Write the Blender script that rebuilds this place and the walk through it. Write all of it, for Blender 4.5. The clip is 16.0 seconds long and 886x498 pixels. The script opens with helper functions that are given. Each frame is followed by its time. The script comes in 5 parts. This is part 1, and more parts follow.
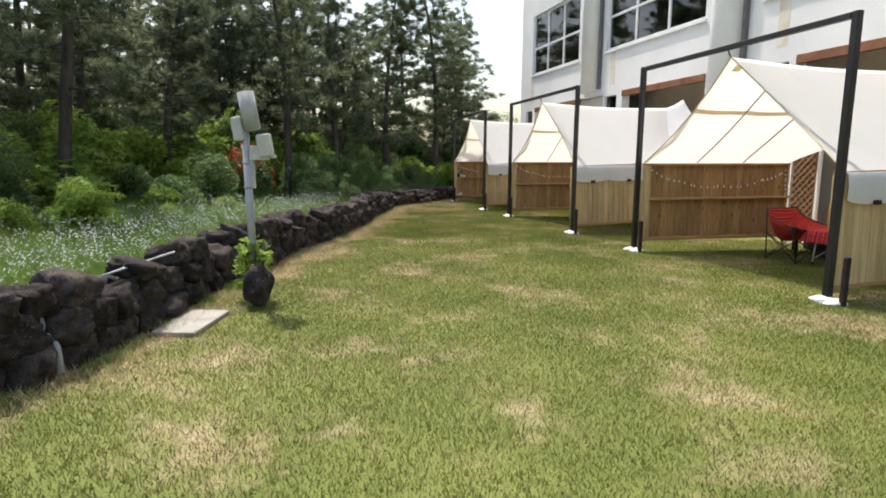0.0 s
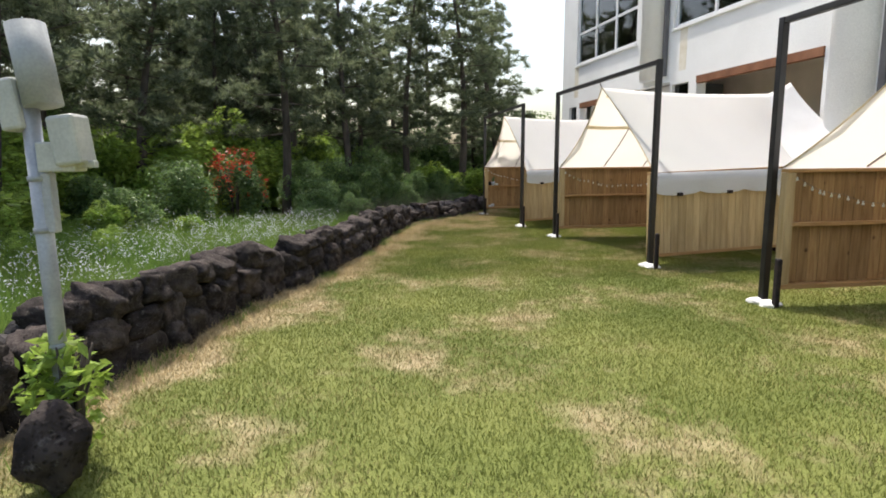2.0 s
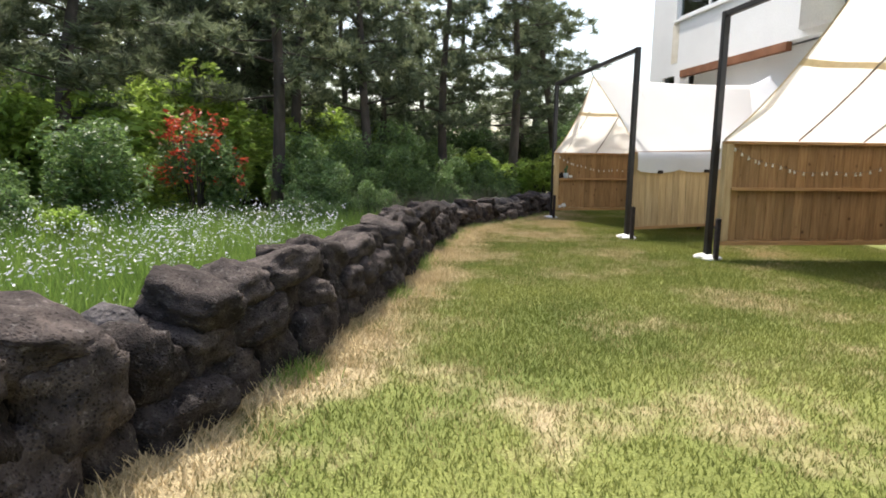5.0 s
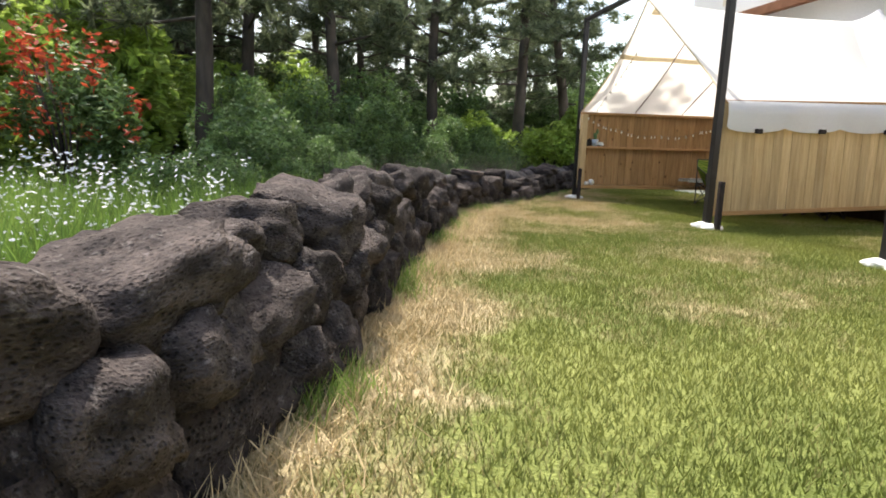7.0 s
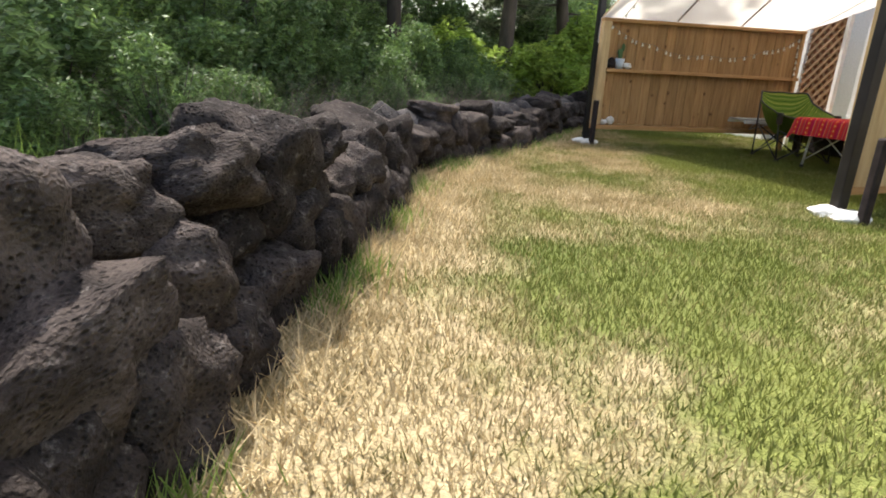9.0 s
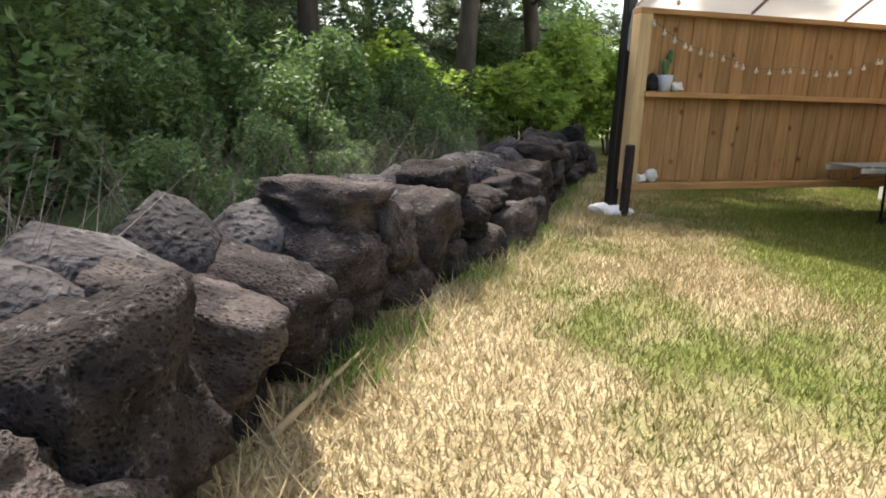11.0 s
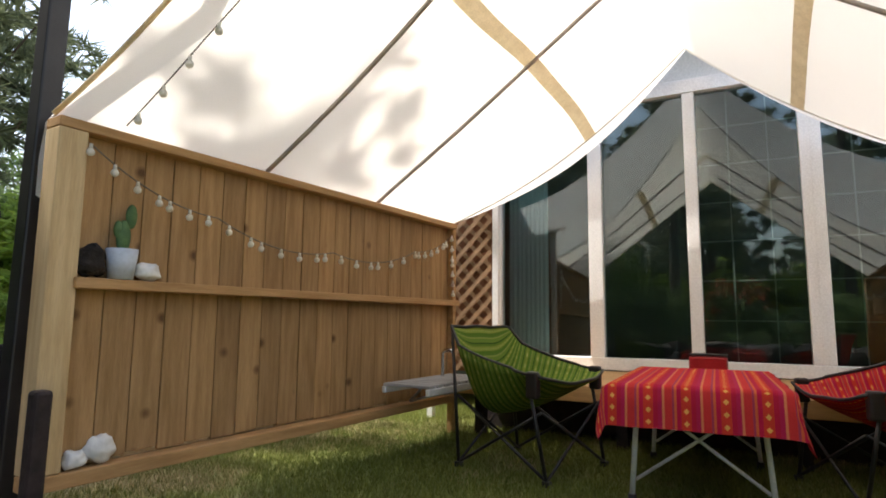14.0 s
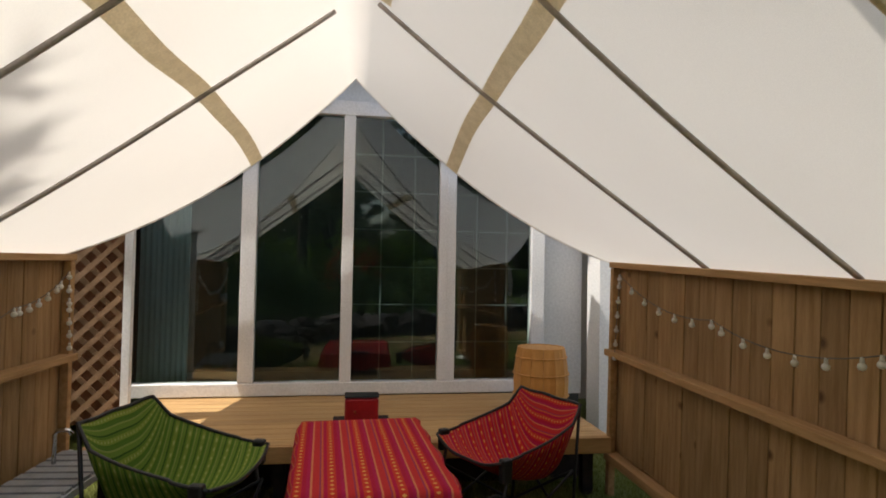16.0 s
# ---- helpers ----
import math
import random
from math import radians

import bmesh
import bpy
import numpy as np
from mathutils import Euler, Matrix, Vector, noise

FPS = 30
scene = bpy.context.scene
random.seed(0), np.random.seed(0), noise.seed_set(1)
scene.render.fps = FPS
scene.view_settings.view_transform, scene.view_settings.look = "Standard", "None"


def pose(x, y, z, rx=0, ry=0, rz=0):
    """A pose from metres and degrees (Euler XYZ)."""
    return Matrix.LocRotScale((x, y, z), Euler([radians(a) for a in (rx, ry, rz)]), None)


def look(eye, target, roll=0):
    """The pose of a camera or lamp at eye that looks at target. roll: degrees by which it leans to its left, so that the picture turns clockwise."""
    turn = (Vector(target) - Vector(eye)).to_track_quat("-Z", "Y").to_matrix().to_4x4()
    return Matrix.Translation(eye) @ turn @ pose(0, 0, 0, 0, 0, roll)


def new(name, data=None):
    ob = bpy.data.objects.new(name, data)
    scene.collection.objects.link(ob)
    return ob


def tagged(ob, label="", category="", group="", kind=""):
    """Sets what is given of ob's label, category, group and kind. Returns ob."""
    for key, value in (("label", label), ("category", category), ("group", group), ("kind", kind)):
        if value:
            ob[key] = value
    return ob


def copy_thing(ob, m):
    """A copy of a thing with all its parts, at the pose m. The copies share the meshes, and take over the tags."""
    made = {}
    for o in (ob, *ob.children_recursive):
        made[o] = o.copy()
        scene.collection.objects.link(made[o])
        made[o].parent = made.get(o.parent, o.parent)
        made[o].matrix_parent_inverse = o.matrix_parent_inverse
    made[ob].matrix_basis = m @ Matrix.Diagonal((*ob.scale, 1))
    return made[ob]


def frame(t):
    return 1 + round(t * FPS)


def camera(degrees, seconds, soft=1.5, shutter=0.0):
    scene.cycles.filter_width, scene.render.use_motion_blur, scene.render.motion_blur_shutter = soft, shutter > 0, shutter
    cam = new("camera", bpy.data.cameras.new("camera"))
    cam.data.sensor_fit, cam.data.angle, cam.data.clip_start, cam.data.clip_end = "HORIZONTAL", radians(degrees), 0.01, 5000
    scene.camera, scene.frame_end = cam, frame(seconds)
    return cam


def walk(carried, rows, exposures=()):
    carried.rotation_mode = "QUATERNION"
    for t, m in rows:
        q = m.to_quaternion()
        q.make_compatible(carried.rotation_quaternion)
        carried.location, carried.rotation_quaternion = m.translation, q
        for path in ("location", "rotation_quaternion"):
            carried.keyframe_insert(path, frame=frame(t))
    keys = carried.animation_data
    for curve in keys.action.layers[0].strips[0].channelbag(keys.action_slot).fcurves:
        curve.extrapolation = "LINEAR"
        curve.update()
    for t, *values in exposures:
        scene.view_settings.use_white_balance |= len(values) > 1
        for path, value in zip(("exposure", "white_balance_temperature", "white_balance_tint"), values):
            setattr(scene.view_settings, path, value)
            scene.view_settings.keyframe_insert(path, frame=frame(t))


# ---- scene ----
cam = camera(75.0, 16.0, soft=1.8)
PATH = [
    (0, (-0.225, 0.006, 1.683), (-0.202, 1.983, 1.382), 0.41),
    (0.5, (-0.16, 0.965, 1.685), (-0.152, 2.942, 1.386), 0.28),
    (1, (-0.097, 1.952, 1.646), (-0.117, 3.931, 1.354), 0.0),
    (1.5, (-0.064, 2.935, 1.685), (-0.122, 4.914, 1.4), -0.17),
    (2, (-0.111, 3.881, 1.708), (-0.194, 5.859, 1.424), -0.13),
    (2.5, (-0.23, 4.762, 1.711), (-0.34, 6.738, 1.427), -0.24),
    (3, (-0.39, 5.878, 1.618), (-0.503, 7.855, 1.338), 0.27),
    (3.5, (-0.594, 6.787, 1.589), (-0.728, 8.763, 1.309), 0.4),
    (4, (-0.782, 7.681, 1.529), (-0.946, 9.655, 1.249), 0.5),
    (6.5, (-1.629, 12.293, 0.84), (-1.724, 14.273, 0.567), 1.99),
    (7, (-1.612, 13.142, 0.84), (-1.698, 15.114, 0.501), 1.98),
    (7.5, (-1.553, 14.037, 0.84), (-1.634, 15.995, 0.406), 2.41),
    (8, (-1.492, 14.901, 0.84), (-1.555, 16.836, 0.295), 3.05),
    (8.5, (-1.516, 15.639, 0.84), (-1.54, 17.559, 0.248), 3.44),
    (11, (-1.379, 20.016, 0.84), (-1.232, 21.961, 0.356), 1.85),
    (11.5, (-1.172, 20.761, 0.84), (-0.945, 22.717, 0.457), 1.8),
    (12, (-0.867, 21.382, 0.84), (-0.532, 23.343, 0.612), 1.88),
    (12.5, (-0.539, 21.864, 0.84), (0.022, 23.781, 0.738), 1.53),
    (13, (-0.203, 22.118, 0.851), (0.62, 23.94, 0.851), 2.1),
    (13.5, (-0.052, 22.201, 0.84), (1.097, 23.831, 0.984), 2.06),
    (14, (-0.063, 22.211, 0.84), (1.391, 23.558, 1.097), 0.73),
    (14.5, (0.06, 22.216, 0.93), (1.72, 23.281, 1.2), 0.8),
    (15, (0.147, 22.275, 1.11), (1.972, 23.052, 1.36), 0.1),
    (15.5, (0.115, 22.49, 1.29), (2.055, 22.93, 1.486), 0.2),
    (16, (0.055, 22.65, 1.65), (2.044, 22.856, 1.712), 1.0),
]
walk(cam, [(t, look(eye, target, roll)) for t, eye, target, roll in PATH],
     exposures=[(0.0, 0.78), (4.0, 0.95), (6.5, 1.4), (8.5, 1.35), (11.0, 1.5), (12.0, 1.7), (12.5, 2.0), (13.0, 2.1), (13.5, 1.85), (14.0, 1.4), (14.5, 1.15), (15.0, 0.8), (16.0, 0.6)])

# ---- light ----
SUN_AZ, SUN_EL = 32.0, 61.0     # degrees to the left of +y, and above the horizon
sky_world = bpy.data.worlds.new("sky")
scene.world = sky_world
sky_world.use_nodes = True
wt = sky_world.node_tree
sky = wt.nodes.new("ShaderNodeTexSky")
sky.sky_type, sky.sun_disc = "NISHITA", False
sky.sun_elevation, sky.sun_rotation = radians(SUN_EL), radians(-SUN_AZ)
sky.air_density, sky.dust_density, sky.ozone_density = 1.3, 4.0, 1.0
wt.links.new(sky.outputs[0], wt.nodes["Background"].inputs[0])
wt.nodes["Background"].inputs[1].default_value = 0.15
sun = new("sun", bpy.data.lights.new("sun", "SUN"))
sun.data.energy, sun.data.angle, sun.data.color = 3.3, radians(0.6), (1.0, 0.95, 0.87)
sun_dir = Vector((-math.sin(radians(SUN_AZ)) * math.cos(radians(SUN_EL)), math.cos(radians(SUN_AZ)) * math.cos(radians(SUN_EL)), math.sin(radians(SUN_EL))))
sun.matrix_world = look(sun_dir * 60, (0, 0, 0))

# ---- materials ----
def mat(name, c1, c2, scale=8.0, rough=0.8, bump=0.3, bscale=60.0, metal=0.0, stretch=(1, 1, 1), translucent=0.0, per_piece=0.0, island=0.0, spec=0.3):
    m = bpy.data.materials.new(name)
    m.use_nodes = True
    t = m.node_tree
    N, L = t.nodes, t.links
    b = N["Principled BSDF"]
    b.inputs["Roughness"].default_value = rough
    b.inputs["Metallic"].default_value = metal
    b.inputs["Specular IOR Level"].default_value = spec
    co = N.new("ShaderNodeTexCoord")
    mp = N.new("ShaderNodeMapping")
    mp.inputs["Scale"].default_value = stretch
    L.new(co.outputs["Object"], mp.inputs[0])
    if per_piece:
        oi = N.new("ShaderNodeObjectInfo")
        mu = N.new("ShaderNodeMath")
        mu.operation = "MULTIPLY"
        mu.inputs[1].default_value = 37.0
        L.new(oi.outputs["Random"], mu.inputs[0])
        L.new(mu.outputs[0], mp.inputs["Location"])
    n1 = N.new("ShaderNodeTexNoise")
    n1.inputs["Scale"].default_value, n1.inputs["Detail"].default_value = scale, 6
    n2 = N.new("ShaderNodeTexNoise")
    n2.inputs["Scale"].default_value, n2.inputs["Detail"].default_value = bscale, 4
    L.new(mp.outputs[0], n1.inputs[0])
    L.new(mp.outputs[0], n2.inputs[0])
    r = N.new("ShaderNodeValToRGB")
    r.color_ramp.elements[0].position, r.color_ramp.elements[1].position = 0.32, 0.68
    r.color_ramp.elements[0].color, r.color_ramp.elements[1].color = (*c1, 1), (*c2, 1)
    L.new(n1.outputs[0], r.inputs[0])
    out = r.outputs[0]
    g = N.new("ShaderNodeMix")
    g.data_type, g.blend_type = "RGBA", "MULTIPLY"
    g.inputs[0].default_value = 0.35
    L.new(out, g.inputs[6])
    L.new(n2.outputs[0], g.inputs[7])
    sc = N.new("ShaderNodeHueSaturation")
    sc.inputs["Value"].default_value = 1.2
    L.new(g.outputs[2], sc.inputs["Color"])
    out = sc.outputs[0]
    if per_piece or island:
        src = N.new("ShaderNodeObjectInfo").outputs["Random"] if per_piece else N.new("ShaderNodeNewGeometry").outputs["Random Per Island"]
        k = per_piece or island
        mr = N.new("ShaderNodeMapRange")
        mr.inputs[3].default_value, mr.inputs[4].default_value = 1.2 * (1 - k), 1.2 * (1 + k)
        L.new(src, mr.inputs[0])
        L.new(mr.outputs[0], sc.inputs["Value"])
    L.new(out, b.inputs["Base Color"])
    if bump:
        bp = N.new("ShaderNodeBump")
        bp.inputs["Strength"].default_value, bp.inputs["Distance"].default_value = bump, 0.01
        L.new(n2.outputs[0], bp.inputs["Height"])
        L.new(bp.outputs[0], b.inputs["Normal"])
    if translucent:
        tr = N.new("ShaderNodeBsdfTranslucent")
        L.new(out, tr.inputs[0])
        mx = N.new("ShaderNodeMixShader")
        mx.inputs[0].default_value = translucent
        L.new(b.outputs[0], mx.inputs[1])
        L.new(tr.outputs[0], mx.inputs[2])
        L.new(mx.outputs[0], N["Material Output"].inputs[0])
    return m


def lawn_mat(name, blade):
    """Short turf: green with straw-coloured dry patches, drier along the wall and under the canopies."""
    m = bpy.data.materials.new(name)
    m.use_nodes = True
    t = m.node_tree
    N, L = t.nodes, t.links
    b = N["Principled BSDF"]
    b.inputs["Roughness"].default_value = 0.75
    b.inputs["Specular IOR Level"].default_value = 0.2
    geo = N.new("ShaderNodeNewGeometry")
    def nz(scale, detail=5):
        n = N.new("ShaderNodeTexNoise")
        n.inputs["Scale"].default_value, n.inputs["Detail"].default_value = scale, detail
        L.new(geo.outputs["Position"], n.inputs[0])
        return n.outputs[0]
    def ramp(src, p0, p1, c0, c1):
        r = N.new("ShaderNodeValToRGB")
        r.color_ramp.elements[0].position, r.color_ramp.elements[1].position = p0, p1
        r.color_ramp.elements[0].color, r.color_ramp.elements[1].color = (*c0, 1), (*c1, 1)
        L.new(src, r.inputs[0])
        return r.outputs[0]
    def mix(f, a, c, mode="MIX"):
        x = N.new("ShaderNodeMix")
        x.data_type, x.blend_type = "RGBA", mode
        if isinstance(f, float):
            x.inputs[0].default_value = f
        else:
            L.new(f, x.inputs[0])
        L.new(a, x.inputs[6])
        L.new(c, x.inputs[7])
        return x.outputs[2]
    green = ramp(nz(0.6), 0.3, 0.7, (0.132, 0.163, 0.034), (0.238, 0.256, 0.070))
    straw = ramp(nz(3.0), 0.3, 0.7, (0.34, 0.268, 0.140), (0.50, 0.410, 0.245))
    sep = N.new("ShaderNodeSeparateXYZ")
    L.new(geo.outputs["Position"], sep.inputs[0])
    def math_node(op, a, c):
        q = N.new("ShaderNodeMath")
        q.operation = op
        for k, v in enumerate((a, c)):
            if isinstance(v, (int, float)):
                q.inputs[k].default_value = v
            else:
                L.new(v, q.inputs[k])
        return q.outputs[0]
    # dryness: patchy everywhere, rising toward the wall and along the walk
    edge = math_node("ADD", sep.outputs[0], math_node("MULTIPLY", sep.outputs[1], -0.11))
    mr = N.new("ShaderNodeMapRange")
    mr.inputs[1].default_value, mr.inputs[2].default_value, mr.inputs[3].default_value, mr.inputs[4].default_value = -3.85, -3.05, 0.19, 0.0
    L.new(edge, mr.inputs[0])
    far = N.new("ShaderNodeMapRange")
    far.inputs[1].default_value, far.inputs[2].default_value, far.inputs[3].default_value, far.inputs[4].default_value = 18.0, 21.5, 0.0, 0.13
    L.new(math_node("SUBTRACT", sep.outputs[1], math_node("MULTIPLY", math_node("MAXIMUM", math_node("ADD", sep.outputs[0], -0.2), 0.0), 4.5)), far.inputs[0])
    inner, inner_y = N.new("ShaderNodeMapRange"), N.new("ShaderNodeMapRange")
    inner.inputs[1].default_value, inner.inputs[2].default_value, inner.inputs[4].default_value = 0.6, 1.8, -0.06
    inner_y.inputs[1].default_value, inner_y.inputs[2].default_value = 19.0, 21.5
    L.new(sep.outputs[0], inner.inputs[0])
    L.new(sep.outputs[1], inner_y.inputs[0])
    patch = math_node("ADD", math_node("MULTIPLY", nz(0.75, 3), 0.75), math_node("MULTIPLY", nz(5.0, 3), 0.25))
    dry = math_node("ADD", patch, math_node("ADD", mr.outputs[0], math_node("ADD", far.outputs[0], math_node("MULTIPLY", inner.outputs[0], inner_y.outputs[0]))))
    if blade:
        dry = math_node("ADD", dry, math_node("MULTIPLY", math_node("SUBTRACT", geo.outputs["Random Per Island"], 0.5), 0.20))
    fac = ramp(dry, 0.52, 0.665, (0, 0, 0), (1, 1, 1))
    col = mix(fac, green, straw)
    fine = ramp(nz(90.0, 3), 0.25, 0.75, (0.6, 0.6, 0.6), (1, 1, 1))
    col = mix(0.7, col, fine, "MULTIPLY")
    if blade:
        hs, jit = N.new("ShaderNodeHueSaturation"), N.new("ShaderNodeMapRange")
        jit.inputs[3].default_value, jit.inputs[4].default_value = 0.72, 1.38
        L.new(geo.outputs["Random Per Island"], jit.inputs[0])
        L.new(jit.outputs[0], hs.inputs["Value"])
        L.new(col, hs.inputs["Color"])
        col = hs.outputs[0]
    L.new(col, b.inputs["Base Color"])
    if blade:
        tr = N.new("ShaderNodeBsdfTranslucent")
        L.new(col, tr.inputs[0])
        mx = N.new("ShaderNodeMixShader")
        mx.inputs[0].default_value = 0.35
        L.new(b.outputs[0], mx.inputs[1])
        L.new(tr.outputs[0], mx.inputs[2])
        L.new(mx.outputs[0], N["Material Output"].inputs[0])
    else:
        bp = N.new("ShaderNodeBump")
        bp.inputs["Strength"].default_value, bp.inputs["Distance"].default_value = 0.8, 0.03
        L.new(nz(60.0), bp.inputs["Height"])
        L.new(bp.outputs[0], b.inputs["Normal"])
    return m


def glass_mat(name, tint, gloss=1.0):
    m = bpy.data.materials.new(name)
    m.use_nodes = True
    t = m.node_tree
    N, L = t.nodes, t.links
    N.remove(N["Principled BSDF"])
    tr = N.new("ShaderNodeBsdfTransparent")
    tr.inputs[0].default_value = (*tint, 1)
    gl = N.new("ShaderNodeBsdfGlossy")
    gl.inputs["Roughness"].default_value = 0.01
    fr = N.new("ShaderNodeFresnel")
    fr.inputs[0].default_value = 1.95
    mx = N.new("ShaderNodeMixShader")
    L.new(fr.outputs[0], mx.inputs[0])
    L.new(tr.outputs[0], mx.inputs[1])
    L.new(gl.outputs[0], mx.inputs[2])
    L.new(mx.outputs[0], N["Material Output"].inputs[0])
    return m


def stripe_mat(name, cols, period, axis="X", gold=(0.75, 0.35, 0.08)):
    """Woven cloth in bands of colours, with small light motifs in some of the bands."""
    m = bpy.data.materials.new(name)
    m.use_nodes = True
    t = m.node_tree
    N, L = t.nodes, t.links
    b = N["Principled BSDF"]
    b.inputs["Roughness"].default_value = 0.9
    b.inputs["Specular IOR Level"].default_value = 0.1
    uv = N.new("ShaderNodeUVMap")
    sep = N.new("ShaderNodeSeparateXYZ")
    L.new(uv.outputs[0], sep.inputs[0])
    a, c = (sep.outputs[0], sep.outputs[1]) if axis == "X" else (sep.outputs[1], sep.outputs[0])
    def op(o, p, q=0.0):
        x = N.new("ShaderNodeMath")
        x.operation = o
        for k, v in enumerate((p, q)):
            if isinstance(v, (int, float)):
                x.inputs[k].default_value = v
            else:
                L.new(v, x.inputs[k])
        return x.outputs[0]
    fr = op("FRACT", op("DIVIDE", a, period))
    r = N.new("ShaderNodeValToRGB")
    r.color_ramp.interpolation = "CONSTANT"
    e = r.color_ramp.elements
    e[0].position, e[0].color = 0.0, (*cols[0][1], 1)
    e[1].position, e[1].color = cols[1][0], (*cols[1][1], 1)
    for p, col in cols[2:]:
        k = e.new(p)
        k.color = (*col, 1)
    L.new(fr, r.inputs[0])
    # motif: diamonds along one band
    tri = op("ABSOLUTE", op("SUBTRACT", op("FRACT", op("DIVIDE", c, period * 0.33)), 0.5))
    band = op("ABSOLUTE", op("SUBTRACT", fr, 0.25))
    dia = op("LESS_THAN", op("ADD", op("MULTIPLY", tri, 0.3), band), 0.075)
    mx = N.new("ShaderNodeMix")
    mx.data_type = "RGBA"
    L.new(dia, mx.inputs[0])
    L.new(r.outputs[0], mx.inputs[6])
    mx.inputs[7].default_value = (*gold, 1)
    nz = N.new("ShaderNodeTexNoise")
    nz.inputs["Scale"].default_value = 220
    co = N.new("ShaderNodeTexCoord")
    L.new(co.outputs["Object"], nz.inputs[0])
    mu = N.new("ShaderNodeMix")
    mu.data_type, mu.blend_type = "RGBA", "MULTIPLY"
    mu.inputs[0].default_value = 0.4
    L.new(mx.outputs[2], mu.inputs[6])
    L.new(nz.outputs[0], mu.inputs[7])
    L.new(mu.outputs[2], b.inputs["Base Color"])
    bp = N.new("ShaderNodeBump")
    bp.inputs["Strength"].default_value, bp.inputs["Distance"].default_value = 0.4, 0.003
    L.new(nz.outputs[0], bp.inputs["Height"])
    L.new(bp.outputs[0], b.inputs["Normal"])
    return m


M_LAWN, M_BLADE = lawn_mat("turf", False), lawn_mat("grass_blade", True)
M_WILD = mat("wild_soil", (0.05, 0.07, 0.02), (0.10, 0.12, 0.04), 1.5, 0.95, 0.8, 20)
M_WEED = mat("weed_blade", (0.11, 0.20, 0.035), (0.23, 0.32, 0.075), 0.8, 0.7, 0, translucent=0.4, island=0.35)
M_STRAW = mat("dry_straw", (0.45, 0.34, 0.18), (0.62, 0.50, 0.30), 3, 0.8, 0, island=0.3, translucent=0.2)
M_FLOWER = mat("white_petals", (0.72, 0.70, 0.78), (0.85, 0.84, 0.88), 2, 0.7, 0, translucent=0.3)
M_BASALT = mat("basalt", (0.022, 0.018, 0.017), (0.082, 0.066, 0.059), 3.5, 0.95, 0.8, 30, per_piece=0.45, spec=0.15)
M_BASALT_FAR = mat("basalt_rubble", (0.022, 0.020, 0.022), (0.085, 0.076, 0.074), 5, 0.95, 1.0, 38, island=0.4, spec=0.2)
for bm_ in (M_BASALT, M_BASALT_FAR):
    # open pores with their shade painted in, and pale weathered crust on the coarse parts
    nt = bm_.node_tree
    bsdf = nt.nodes["Principled BSDF"]
    tc = nt.nodes.new("ShaderNodeTexCoord")
    vo, spread, pore = nt.nodes.new("ShaderNodeTexVoronoi"), nt.nodes.new("ShaderNodeTexNoise"), nt.nodes.new("ShaderNodeMapRange")
    vo.inputs["Scale"].default_value = 26
    spread.inputs["Scale"].default_value, spread.inputs["Detail"].default_value = 2.6, 3
    nt.links.new(tc.outputs["Object"], vo.inputs[0])
    nt.links.new(tc.outputs["Object"], spread.inputs[0])
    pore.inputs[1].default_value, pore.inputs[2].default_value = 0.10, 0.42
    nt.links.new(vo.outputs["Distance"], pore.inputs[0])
    b2 = nt.nodes.new("ShaderNodeBump")
    b2.inputs["Distance"].default_value = 0.03
    nt.links.new(pore.outputs[0], b2.inputs["Height"])
    nt.links.new(spread.outputs[0], b2.inputs["Strength"])
    old = bsdf.inputs["Normal"].links[0].from_node
    old.inputs["Distance"].default_value = 0.022
    nt.links.new(old.outputs[0], b2.inputs["Normal"])
    nt.links.new(b2.outputs[0], bsdf.inputs["Normal"])
    crust = nt.nodes.new("ShaderNodeTexNoise")
    crust.inputs["Scale"].default_value, crust.inputs["Detail"].default_value, crust.inputs["Roughness"].default_value = 9, 8, 0.75
    nt.links.new(tc.outputs["Object"], crust.inputs[0])
    cr = nt.nodes.new("ShaderNodeValToRGB")
    cr.color_ramp.elements[0].position, cr.color_ramp.elements[1].position = 0.56, 0.74
    cr.color_ramp.elements[0].color, cr.color_ramp.elements[1].color = (0, 0, 0, 1), (0.75, 0.75, 0.75, 1)
    nt.links.new(crust.outputs[0], cr.inputs[0])
    cm = nt.nodes.new("ShaderNodeMix")
    cm.data_type = "RGBA"
    cm.inputs[7].default_value = (0.25, 0.225, 0.21, 1)
    nt.links.new(cr.outputs[0], cm.inputs[0])
    nt.links.new(bsdf.inputs["Base Color"].links[0].from_socket, cm.inputs[6])
    # pore hollows darkened in the colour, as shade on top of the bump
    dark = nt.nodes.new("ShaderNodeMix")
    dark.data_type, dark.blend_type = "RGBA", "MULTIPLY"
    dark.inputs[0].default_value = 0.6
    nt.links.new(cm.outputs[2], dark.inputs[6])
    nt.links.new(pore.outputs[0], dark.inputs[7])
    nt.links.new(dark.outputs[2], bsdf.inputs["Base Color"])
M_BARK = mat("bark", (0.05, 0.041, 0.035), (0.115, 0.092, 0.075), 6, 0.95, 1.0, 30, stretch=(1, 1, 0.25))
M_NEEDLE = mat("pine_needles", (0.105, 0.130, 0.075), (0.195, 0.225, 0.125), 0.7, 0.6, 0, translucent=0.5, island=0.5)
M_LEAF_DARK = mat("dark_leaves", (0.090, 0.155, 0.048), (0.185, 0.270, 0.085), 1.2, 0.5, 0, translucent=0.42, island=0.5, spec=0.5)
M_LEAF_LIGHT = mat("bright_leaves", (0.22, 0.34, 0.06), (0.38, 0.48, 0.10), 1.2, 0.55, 0, translucent=0.5, island=0.4)
